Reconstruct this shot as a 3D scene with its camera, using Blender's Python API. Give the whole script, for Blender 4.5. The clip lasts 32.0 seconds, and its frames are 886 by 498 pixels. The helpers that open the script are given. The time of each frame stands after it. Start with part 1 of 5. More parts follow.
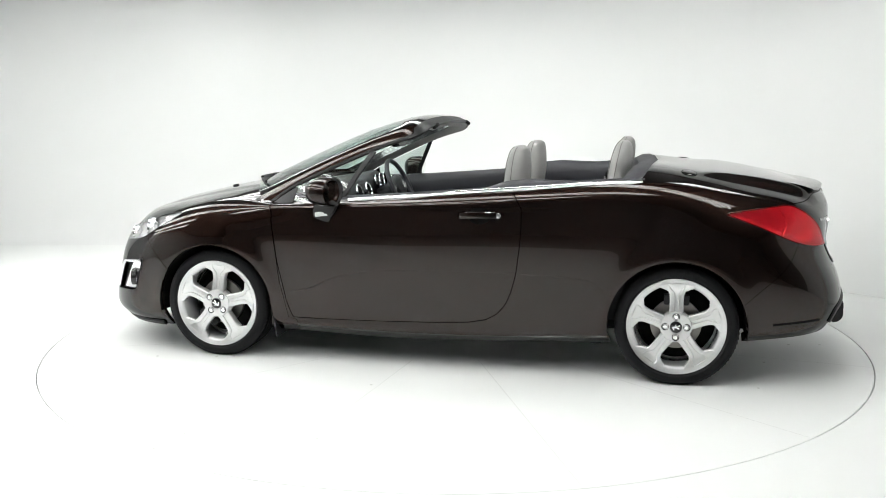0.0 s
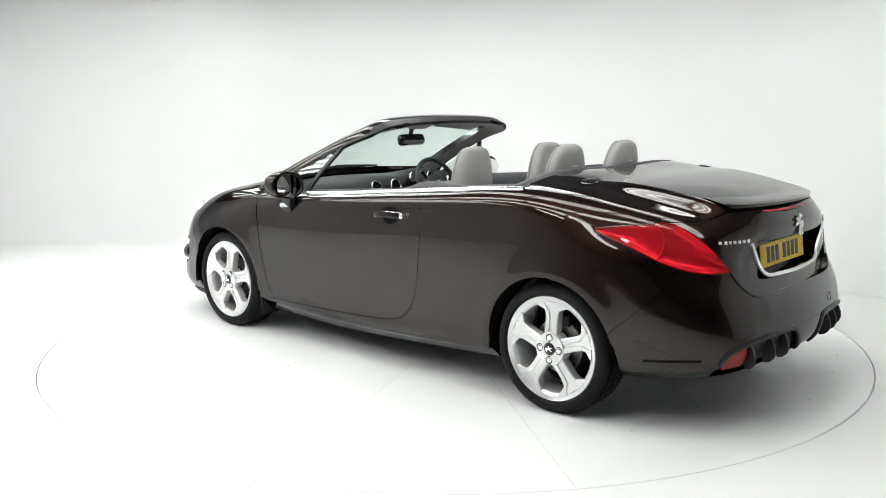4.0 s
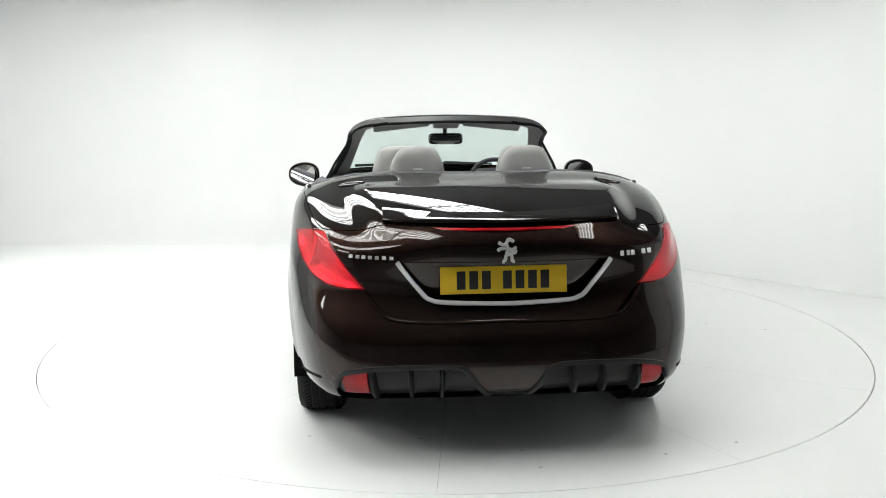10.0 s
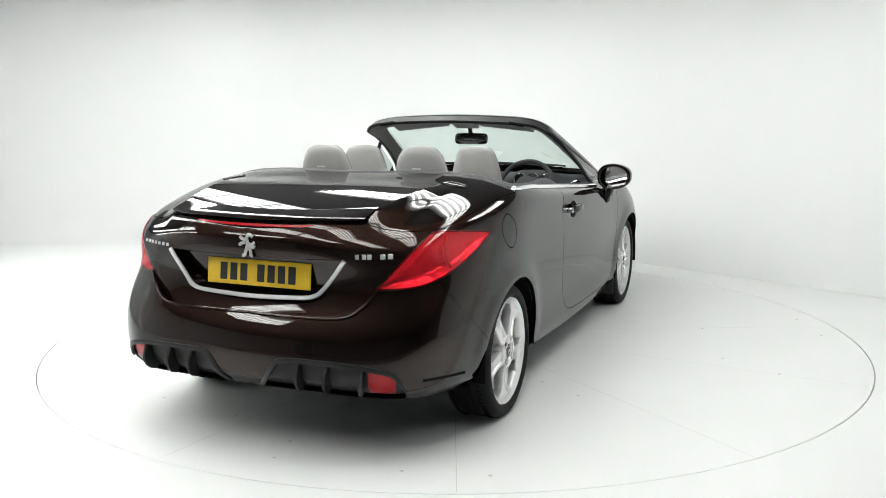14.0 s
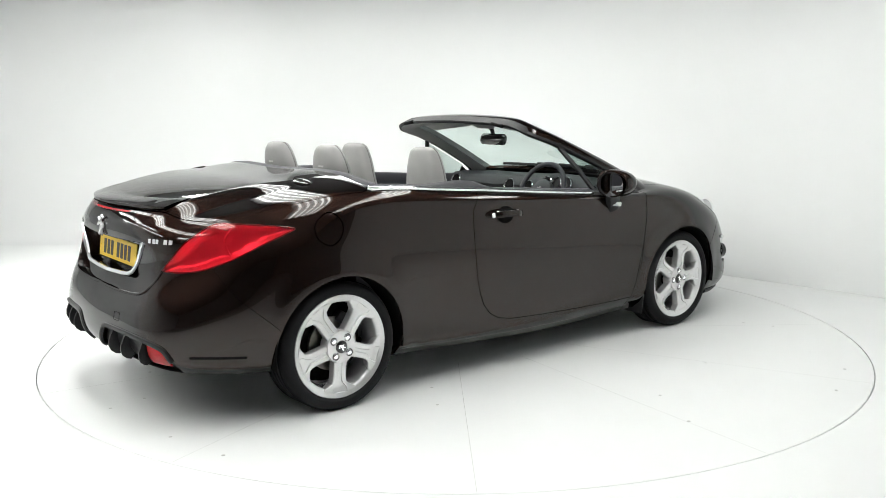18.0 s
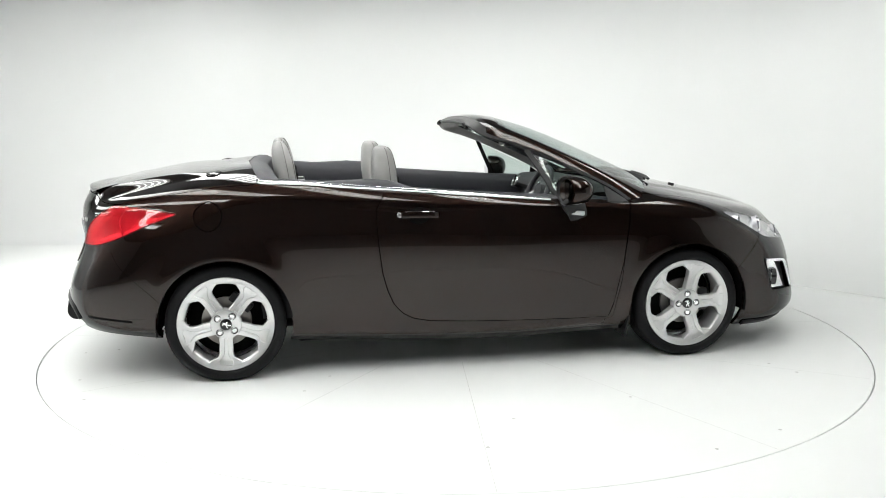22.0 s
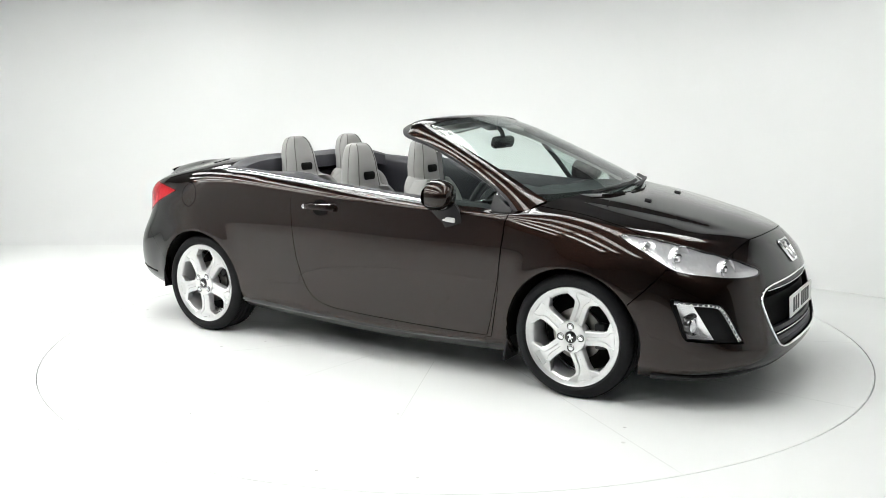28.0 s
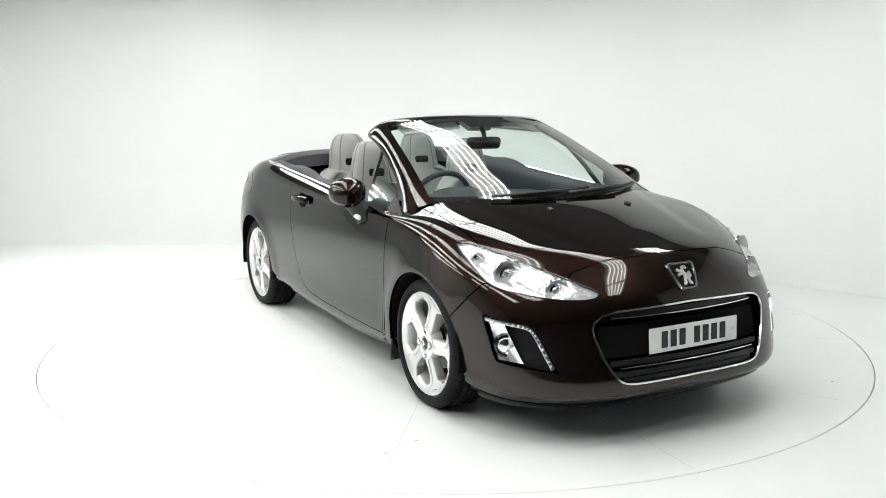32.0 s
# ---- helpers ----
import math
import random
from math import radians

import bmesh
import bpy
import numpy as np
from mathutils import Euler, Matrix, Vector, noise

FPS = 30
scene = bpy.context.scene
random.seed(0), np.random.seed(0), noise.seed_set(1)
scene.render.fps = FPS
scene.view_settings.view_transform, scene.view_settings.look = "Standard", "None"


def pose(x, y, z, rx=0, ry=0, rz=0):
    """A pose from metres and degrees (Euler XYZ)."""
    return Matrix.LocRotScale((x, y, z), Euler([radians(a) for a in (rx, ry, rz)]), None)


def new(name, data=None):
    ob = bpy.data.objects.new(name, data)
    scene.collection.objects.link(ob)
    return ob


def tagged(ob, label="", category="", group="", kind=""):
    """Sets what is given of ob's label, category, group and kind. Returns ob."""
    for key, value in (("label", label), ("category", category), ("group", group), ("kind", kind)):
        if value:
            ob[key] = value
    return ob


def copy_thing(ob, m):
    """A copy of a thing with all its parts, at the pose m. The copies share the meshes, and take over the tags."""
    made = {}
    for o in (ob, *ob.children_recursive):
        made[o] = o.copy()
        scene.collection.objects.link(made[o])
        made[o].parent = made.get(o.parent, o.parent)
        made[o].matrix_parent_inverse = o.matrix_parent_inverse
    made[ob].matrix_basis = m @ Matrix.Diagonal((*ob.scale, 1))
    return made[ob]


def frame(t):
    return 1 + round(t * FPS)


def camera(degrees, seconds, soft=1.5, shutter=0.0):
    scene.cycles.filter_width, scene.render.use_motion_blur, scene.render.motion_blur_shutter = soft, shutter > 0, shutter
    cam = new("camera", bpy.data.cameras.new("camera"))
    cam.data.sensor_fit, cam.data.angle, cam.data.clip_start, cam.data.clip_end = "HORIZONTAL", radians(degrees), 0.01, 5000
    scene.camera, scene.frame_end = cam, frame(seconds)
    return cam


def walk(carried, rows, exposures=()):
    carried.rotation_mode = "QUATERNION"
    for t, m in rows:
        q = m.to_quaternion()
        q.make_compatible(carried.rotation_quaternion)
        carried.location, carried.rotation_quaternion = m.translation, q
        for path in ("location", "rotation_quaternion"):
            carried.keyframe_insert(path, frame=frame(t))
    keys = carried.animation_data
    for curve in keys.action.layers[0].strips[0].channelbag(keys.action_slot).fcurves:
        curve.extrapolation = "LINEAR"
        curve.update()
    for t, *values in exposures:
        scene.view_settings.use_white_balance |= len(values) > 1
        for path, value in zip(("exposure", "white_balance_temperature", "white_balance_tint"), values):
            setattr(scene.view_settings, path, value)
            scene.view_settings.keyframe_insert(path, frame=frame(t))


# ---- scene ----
AXIS = (.0835, -.0161)  # the turntable's axle in the car's own plan
cam = camera(52.68, 32.0, soft=.65)
STAND = pose(0, -5.6916, 1.4737, 90 - 9.379, .3015, .6033)
walk(cam, [(0.0, STAND), (32.0, STAND)])


def turn(t):
    return pose(0, 0, 0, 0, 0, 167.05 - 7.107 * t)


# ---- world, lights, exposure ----
world = bpy.data.worlds.new("world")
scene.world = world
world.use_nodes = True
world.node_tree.nodes["Background"].inputs[0].default_value = (.8, .85, .9, 1)
world.node_tree.nodes["Background"].inputs[1].default_value = .02
scene.view_settings.exposure = -.08
CEILING_Z = 2.78
SLANT = 30  # degrees by which the rows of lamps lean from the y axis
TUBE_GLOW = 12.4


# ---- materials ----
def material(name, colour, rough=.5, metal=0.0, coat=0.0, noise_scale=0.0, amount=.1, bump=0.0, bump_scale=200.0, spec=.5, coat_rough=.02):
    m = bpy.data.materials.new(name)
    m.use_nodes = True
    nt = m.node_tree
    b = nt.nodes["Principled BSDF"]
    b.inputs["Base Color"].default_value = (*colour, 1)
    b.inputs["Roughness"].default_value = rough
    b.inputs["Metallic"].default_value = metal
    b.inputs["Coat Weight"].default_value = coat
    b.inputs["Coat Roughness"].default_value = coat_rough
    b.inputs["Specular IOR Level"].default_value = spec
    co = nt.nodes.new("ShaderNodeTexCoord")
    if noise_scale:
        n1 = nt.nodes.new("ShaderNodeTexNoise")
        n1.inputs["Scale"].default_value = noise_scale
        n1.inputs["Detail"].default_value = 6
        nt.links.new(co.outputs["Object"], n1.inputs["Vector"])
        mix = nt.nodes.new("ShaderNodeMix")
        mix.data_type = "RGBA"
        mix.inputs["A"].default_value = (*[c * (1 - amount) for c in colour], 1)
        mix.inputs["B"].default_value = (*[min(1, c * (1 + amount)) for c in colour], 1)
        nt.links.new(n1.outputs["Fac"], mix.inputs["Factor"])
        nt.links.new(mix.outputs["Result"], b.inputs["Base Color"])
        mr = nt.nodes.new("ShaderNodeMapRange")
        mr.inputs["To Min"].default_value = max(0, rough - amount * .4)
        mr.inputs["To Max"].default_value = min(1, rough + amount * .4)
        nt.links.new(n1.outputs["Fac"], mr.inputs["Value"])
        nt.links.new(mr.outputs["Result"], b.inputs["Roughness"])
    if bump:
        n2 = nt.nodes.new("ShaderNodeTexNoise")
        n2.inputs["Scale"].default_value = bump_scale
        n2.inputs["Detail"].default_value = 4
        nt.links.new(co.outputs["Object"], n2.inputs["Vector"])
        bp = nt.nodes.new("ShaderNodeBump")
        bp.inputs["Strength"].default_value = bump
        bp.inputs["Distance"].default_value = .002
        nt.links.new(n2.outputs["Fac"], bp.inputs["Height"])
        nt.links.new(bp.outputs["Normal"], b.inputs["Normal"])
    return m


def glass(name, tint, gloss_rough=.0, ior=1.5, haze=0.0):
    """A thin pane: light passes tinted, and the gloss grows towards grazing angles."""
    m = bpy.data.materials.new(name)
    m.use_nodes = True
    nt = m.node_tree
    nt.nodes.remove(nt.nodes["Principled BSDF"])
    tr = nt.nodes.new("ShaderNodeBsdfTransparent")
    tr.inputs["Color"].default_value = (*tint, 1)
    gl = nt.nodes.new("ShaderNodeBsdfGlossy")
    gl.inputs["Roughness"].default_value = gloss_rough
    lw = nt.nodes.new("ShaderNodeLayerWeight")
    lw.inputs["Blend"].default_value = .5
    pw = nt.nodes.new("ShaderNodeMath")
    pw.operation = "POWER"
    pw.inputs[1].default_value = 5
    nt.links.new(lw.outputs["Facing"], pw.inputs[0])
    fr = nt.nodes.new("ShaderNodeMapRange")
    fr.inputs["To Min"].default_value = 2 * ((ior - 1) / (ior + 1)) ** 2
    nt.links.new(pw.outputs[0], fr.inputs["Value"])
    mix = nt.nodes.new("ShaderNodeMixShader")
    nt.links.new(fr.outputs["Result"], mix.inputs["Fac"])
    nt.links.new(tr.outputs["BSDF"], mix.inputs[1])
    nt.links.new(gl.outputs["BSDF"], mix.inputs[2])
    nt.links.new(mix.outputs["Shader"], nt.nodes["Material Output"].inputs["Surface"])
    return m


def glow(name, colour, strength):
    m = bpy.data.materials.new(name)
    m.use_nodes = True
    b = m.node_tree.nodes["Principled BSDF"]
    b.inputs["Base Color"].default_value = (*colour, 1)
    b.inputs["Emission Color"].default_value = (*colour, 1)
    b.inputs["Emission Strength"].default_value = strength
    return m


def paint_material():
    """Dark brown metallic lacquer: fine flakes under a clear coat."""
    m = material("brown_metallic_lacquer", (.03, .015, .010), rough=.36, metal=1.0, coat=1.0, coat_rough=.015, spec=.05)
    nt = m.node_tree
    b = nt.nodes["Principled BSDF"]
    co = nt.nodes.new("ShaderNodeTexCoord")
    flake = nt.nodes.new("ShaderNodeTexVoronoi")
    flake.inputs["Scale"].default_value = 900
    nt.links.new(co.outputs["Object"], flake.inputs["Vector"])
    mix = nt.nodes.new("ShaderNodeMix")
    mix.data_type = "RGBA"
    mix.inputs["A"].default_value = (.0095, .0047, .0034, 1)
    mix.inputs["B"].default_value = (.0240, .0120, .0086, 1)
    rand = nt.nodes.new("ShaderNodeSeparateColor")
    nt.links.new(flake.outputs["Color"], rand.inputs["Color"])
    nt.links.new(rand.outputs["Red"], mix.inputs["Factor"])
    nt.links.new(mix.outputs["Result"], b.inputs["Base Color"])
    b.inputs["Specular Tint"].default_value = (.12, .075, .06, 1)
    peel = nt.nodes.new("ShaderNodeTexNoise")
    peel.inputs["Scale"].default_value = 60
    nt.links.new(co.outputs["Object"], peel.inputs["Vector"])
    bp = nt.nodes.new("ShaderNodeBump")
    bp.inputs["Strength"].default_value = .006
    bp.inputs["Distance"].default_value = .001
    nt.links.new(peel.outputs["Fac"], bp.inputs["Height"])
    nt.links.new(bp.outputs["Normal"], b.inputs["Coat Normal"])
    return m


PAINT = paint_material()
UNSEEN_WEST_WALL = material("unseen_pale_grey_wall", (.55, .55, .555), .7, noise_scale=2, amount=.06)
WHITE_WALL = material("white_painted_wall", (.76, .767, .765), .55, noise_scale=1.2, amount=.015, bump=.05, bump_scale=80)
WHITE_FLOOR = material("white_studio_paint", (.78, .79, .785), .5, noise_scale=1.7, amount=.03, bump=.02, bump_scale=40)
# Two tones of walls out of view, tuned for what the car's sides mirror.
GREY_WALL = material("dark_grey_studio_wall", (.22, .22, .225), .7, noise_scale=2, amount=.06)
UNSEEN_MID_WALL = material("grey_studio_wall", (.19, .19, .195), .7, noise_scale=2, amount=.06)
DIMMED_FLOOR = material("grey_concrete_floor", (.34, .34, .34), .6, noise_scale=2, amount=.12)
DARK_CEILING = material("grey_ceiling", (.17, .17, .175), .8, noise_scale=2, amount=.08)
LINE_DARK = material("dark_gap", (.05, .05, .05), .8)
SEAM_GREY = material("grey_floor_seam", (.54, .54, .53), .6, noise_scale=9, amount=.5)
TUBE = glow("fluorescent_tube", (.985, 1, .975), TUBE_GLOW)
LAMP_BODY = material("white_lamp_body", (.7, .7, .7), .4)
BLACK_PLASTIC = material("black_plastic", (.012, .012, .013), .42, noise_scale=30, amount=.2, bump=.1, bump_scale=500, spec=.3)
GLOSS_BLACK = material("gloss_black_plastic", (.008, .008, .009), .12, coat=.6)
INNER_BLACK = material("black_inner_shell", (.004, .004, .004), .8, spec=.1)
RUBBER = material("tyre_rubber", (.008, .008, .009), .7, noise_scale=25, amount=.25, bump=.2, bump_scale=250, spec=.2)
ALLOY = material("silver_alloy_lacquer", (.74, .74, .745), .26, metal=.6, coat=.4, noise_scale=40, amount=.04)
CHROME = material("chrome", (.88, .88, .90), .09, metal=1.0)
STEEL = material("brake_steel", (.20, .19, .18), .32, metal=1.0, noise_scale=60, amount=.12)
LEATHER = material("grey_leather", (.25, .246, .242), .48, noise_scale=14, amount=.10, bump=.35, bump_scale=420)
LEATHER_DARK = material("dark_blue_grey_leather", (.020, .020, .026), .5, noise_scale=14, amount=.12, bump=.35, bump_scale=420)
DASH = material("soft_dashboard_plastic", (.020, .022, .025), .6, noise_scale=30, amount=.12, bump=.3, bump_scale=600)
TRIM_GREY = material("light_grey_trim", (.46, .455, .445), .6, noise_scale=25, amount=.06)
LEATHER_SEAM = material("dark_leather_seam", (.10, .095, .09), .6)
CARPET = material("black_carpet", (.012, .012, .013), .95, noise_scale=60, amount=.4, bump=.5, bump_scale=300)
GLASS = glass("windscreen_glass", (.80, .90, .87))
CLEAR = glass("clear_lamp_lens", (.97, .97, .97), ior=1.45)
MIRROR = material("mirror_glass", (.9, .9, .9), .01, metal=1.0)


def red_lens_material():
    """Red lamp plastic: fine prism cells under a clear glossy skin, darker where the chambers end."""
    m = material("red_lamp_lens", (.40, .006, .010), .22, spec=.2, coat=.2, coat_rough=.01)
    nt = m.node_tree
    b = nt.nodes["Principled BSDF"]
    co = nt.nodes.new("ShaderNodeTexCoord")
    cell = nt.nodes.new("ShaderNodeTexVoronoi")
    cell.inputs["Scale"].default_value = 190
    nt.links.new(co.outputs["Object"], cell.inputs["Vector"])
    cloud = nt.nodes.new("ShaderNodeTexNoise")
    cloud.inputs["Scale"].default_value = 5.5
    cloud.inputs["Detail"].default_value = 1
    nt.links.new(co.outputs["Object"], cloud.inputs["Vector"])
    mul = nt.nodes.new("ShaderNodeMath")
    mul.operation = "MULTIPLY_ADD"
    mul.inputs[1].default_value = .12
    nt.links.new(cell.outputs["Distance"], mul.inputs[0])
    nt.links.new(cloud.outputs["Fac"], mul.inputs[2])
    ramp = nt.nodes.new("ShaderNodeValToRGB")
    ramp.color_ramp.elements[0].position, ramp.color_ramp.elements[0].color = .38, (.20, .003, .005, 1)
    ramp.color_ramp.elements[1].position, ramp.color_ramp.elements[1].color = .72, (.50, .010, .016, 1)
    nt.links.new(mul.outputs[0], ramp.inputs["Fac"])
    nt.links.new(ramp.outputs["Color"], b.inputs["Base Color"])
    return m


RED_LENS = red_lens_material()
RED_GLASS = glass("red_lamp_glass", (.88, .13, .17), ior=1.4)
SIDE_GLASS = glass("green_tinted_side_glass", (.56, .64, .61), ior=1.4)
RED_DEEP = material("deep_red_reflector", (.09, .003, .004), .25, coat=.6)
LAMP_SILVER = material("lamp_reflector_silver", (.90, .90, .92), .2, metal=.42)


def facet_material():
    """Bright lamp reflector pressed with many small facets."""
    m = material("faceted_lamp_reflector", (.93, .93, .95), .15, metal=.55)
    nt = m.node_tree
    co = nt.nodes.new("ShaderNodeTexCoord")
    cell = nt.nodes.new("ShaderNodeTexVoronoi")
    cell.inputs["Scale"].default_value = 44
    nt.links.new(co.outputs["Object"], cell.inputs["Vector"])
    bp = nt.nodes.new("ShaderNodeBump")
    bp.inputs["Strength"].default_value = .42
    bp.inputs["Distance"].default_value = .006
    nt.links.new(cell.outputs["Distance"], bp.inputs["Height"])
    nt.links.new(bp.outputs["Normal"], nt.nodes["Principled BSDF"].inputs["Normal"])
    return m


FACETS = facet_material()
FOG_MIRROR = material("mirrored_fog_reflector", (.93, .93, .95), .14, metal=.8, bump=.25, bump_scale=60)
PLATE_YELLOW = material("yellow_plate", (.78, .52, .02), .42, noise_scale=20, amount=.05)
PLATE_WHITE = material("white_plate", (.78, .79, .78), .42, noise_scale=20, amount=.04)
PLATE_BLACK = material("black_plate_paint", (.012, .012, .014), .5)


# ---- building helpers ----
def mesh_part(name, verts, faces, mat, parent=None, label="", normals=None, smooth=True):
    me = bpy.data.meshes.new(name)
    me.from_pydata([tuple(map(float, v)) for v in verts], [], [tuple(map(int, f)) for f in faces])
    me.materials.append(mat)
    me.polygons.foreach_set("use_smooth", [smooth] * len(me.polygons))
    if normals is not None:
        me.normals_split_custom_set_from_vertices([tuple(map(float, n)) for n in normals])
    ob = new(name, me)
    if parent is not None:
        ob.parent = parent
    if label:
        ob["label"] = label
    return ob


def part(name, bm, mat, parent=None, label="", smooth=30.0):
    me = bpy.data.meshes.new(name)
    bmesh.ops.recalc_face_normals(bm, faces=bm.faces)
    for f in bm.faces:
        f.smooth = smooth > 0
    for e in bm.edges:
        if len(e.link_faces) == 2 and e.calc_face_angle(0) > radians(smooth):
            e.smooth = False
    bm.to_mesh(me)
    bm.free()
    me.materials.append(mat)
    ob = new(name, me)
    if parent is not None:
        ob.parent = parent
    if label:
        ob["label"] = label
    return ob


def box(bm, size, m=Matrix.Identity(4), bevel=0.0, seg=2):
    """A bevelled block of that size, centred on the pose m, into bm."""
    made = bmesh.ops.create_cube(bm, size=1, matrix=Matrix.Diagonal((*size, 1)))["verts"]
    if bevel:
        edges = list({e for v in made for e in v.link_edges})
        made = bmesh.ops.bevel(bm, geom=edges, offset=bevel, segments=seg, profile=.5, affect="EDGES")["verts"]
        made = list({v for v in made})
        island, todo = set(made), list(made)
        while todo:
            v = todo.pop()
            for e in v.link_edges:
                w = e.other_vert(v)
                if w not in island:
                    island.add(w)
                    todo.append(w)
        made = list(island)
    bmesh.ops.transform(bm, matrix=m, verts=made)
    return made


def lathe(bm, profile, segments=48, m=Matrix.Identity(4), close=False):
    """Turns a profile of (radius, height) round z into bm."""
    rings = []
    for r, z in profile:
        rings.append([bm.verts.new(m @ Vector((r * math.cos(a), r * math.sin(a), z))) for a in
                      [2 * math.pi * i / segments for i in range(segments)]])
    for a, b in zip(rings, rings[1:]):
        for i in range(segments):
            j = (i + 1) % segments
            bm.faces.new((a[i], a[j], b[j], b[i]))
    if close:
        bm.faces.new(rings[0])
        bm.faces.new(rings[-1])
    return rings


def curve_points(pts, n, closed=False):
    """n points along a Catmull-Rom curve through pts (any dimension)."""
    pts = np.array(pts, float)
    k = len(pts)
    out = []
    spans = k if closed else k - 1
    for t in np.linspace(0, spans, n, endpoint=not closed):
        i = min(int(t), spans - 1)
        f = t - i
        idx = [(i - 1) % k, i % k, (i + 1) % k, (i + 2) % k] if closed else [max(i - 1, 0), i, min(i + 1, k - 1), min(i + 2, k - 1)]
        a, b, c, d = pts[idx]
        out.append(.5 * (2 * b + (c - a) * f + (2 * a - 5 * b + 4 * c - d) * f * f + (3 * b - a - 3 * c + d) * f ** 3))
    return np.array(out)


def sweep(bm, path, section, up=(0, 0, 1), closed=False, scale=None, cap=True):
    """Carries a closed section of (across, up) along a path into bm."""
    path = [Vector(p) for p in path]
    n, rings = len(path), []
    for i, p in enumerate(path):
        if closed:
            d = path[(i + 1) % n] - path[i - 1]
        else:
            d = path[min(i + 1, n - 1)] - path[max(i - 1, 0)]
        d.normalize()
        upv = Vector(up[i]) if isinstance(up, list) else Vector(up)
        side = d.cross(upv).normalized()
        top = side.cross(d)
        k = scale[i] if scale is not None else 1
        rings.append([bm.verts.new(p + side * a * k + top * b * k) for a, b in section])
    m = len(section)
    for i in range(n if closed else n - 1):
        a, b = rings[i], rings[(i + 1) % n]
        for j in range(m):
            bm.faces.new((a[j], a[(j + 1) % m], b[(j + 1) % m], b[j]))
    if cap and not closed:
        bm.faces.new(rings[0])
        bm.faces.new(rings[-1][::-1])
    return rings


def circle_section(r, n=8, squash=1.0):
    return [(r * math.cos(2 * math.pi * i / n), r * squash * math.sin(2 * math.pi * i / n)) for i in range(n)]


# ---- the studio ----
DISC_R, GAP_R = 2.4885, 2.494
CORNER = (-.35, 4.45)
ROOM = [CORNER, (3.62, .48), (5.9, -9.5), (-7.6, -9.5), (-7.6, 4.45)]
BEND = 1.6  # how far the curved corner between back and right wall reaches along each


def build_floor():
    bm = bmesh.new()
    n = 160
    inner = [bm.verts.new((GAP_R * math.cos(2 * math.pi * i / n), GAP_R * math.sin(2 * math.pi * i / n), 0)) for i in range(n)]
    outer = []
    for i in range(n):
        a = 2 * math.pi * i / n
        c, s = math.cos(a), math.sin(a)
        r = min(14, 5.0 / max(-s, .01))
        outer.append(bm.verts.new((r * c, r * s, 0)))
    for i in range(n):
        j = (i + 1) % n
        bm.faces.new((inner[i], outer[i], outer[j], inner[j]))
    deep = [bm.verts.new((v.co.x, v.co.y, -.12)) for v in inner]
    for i in range(n):
        j = (i + 1) % n
        bm.faces.new((inner[i], inner[j], deep[j], deep[i]))
    floor = part("floor", bm, WHITE_FLOOR)
    tagged(floor, "glossy white epoxy studio floor round a turntable", "floor", kind="structure")
    # floor out of view: its grey stands in for weaker light away from the lamps
    bm = bmesh.new()
    bm.faces.new([bm.verts.new(p) for p in ((-14, -14, -.004), (14, -14, -.004), (14, -4.99, -.004), (-14, -4.99, -.004))])
    tagged(part("floor_front", bm, DIMMED_FLOOR), "plain grey concrete floor beyond the white studio floor", "floor", kind="structure")
    bm = bmesh.new()
    lathe(bm, [(.001, -.12), (2.6, -.12)], 96)
    pit = part("trim_turntable_pit", bm, LINE_DARK)
    tagged(pit, "dark pit under the turntable's edge gap", "pit", kind="structure")


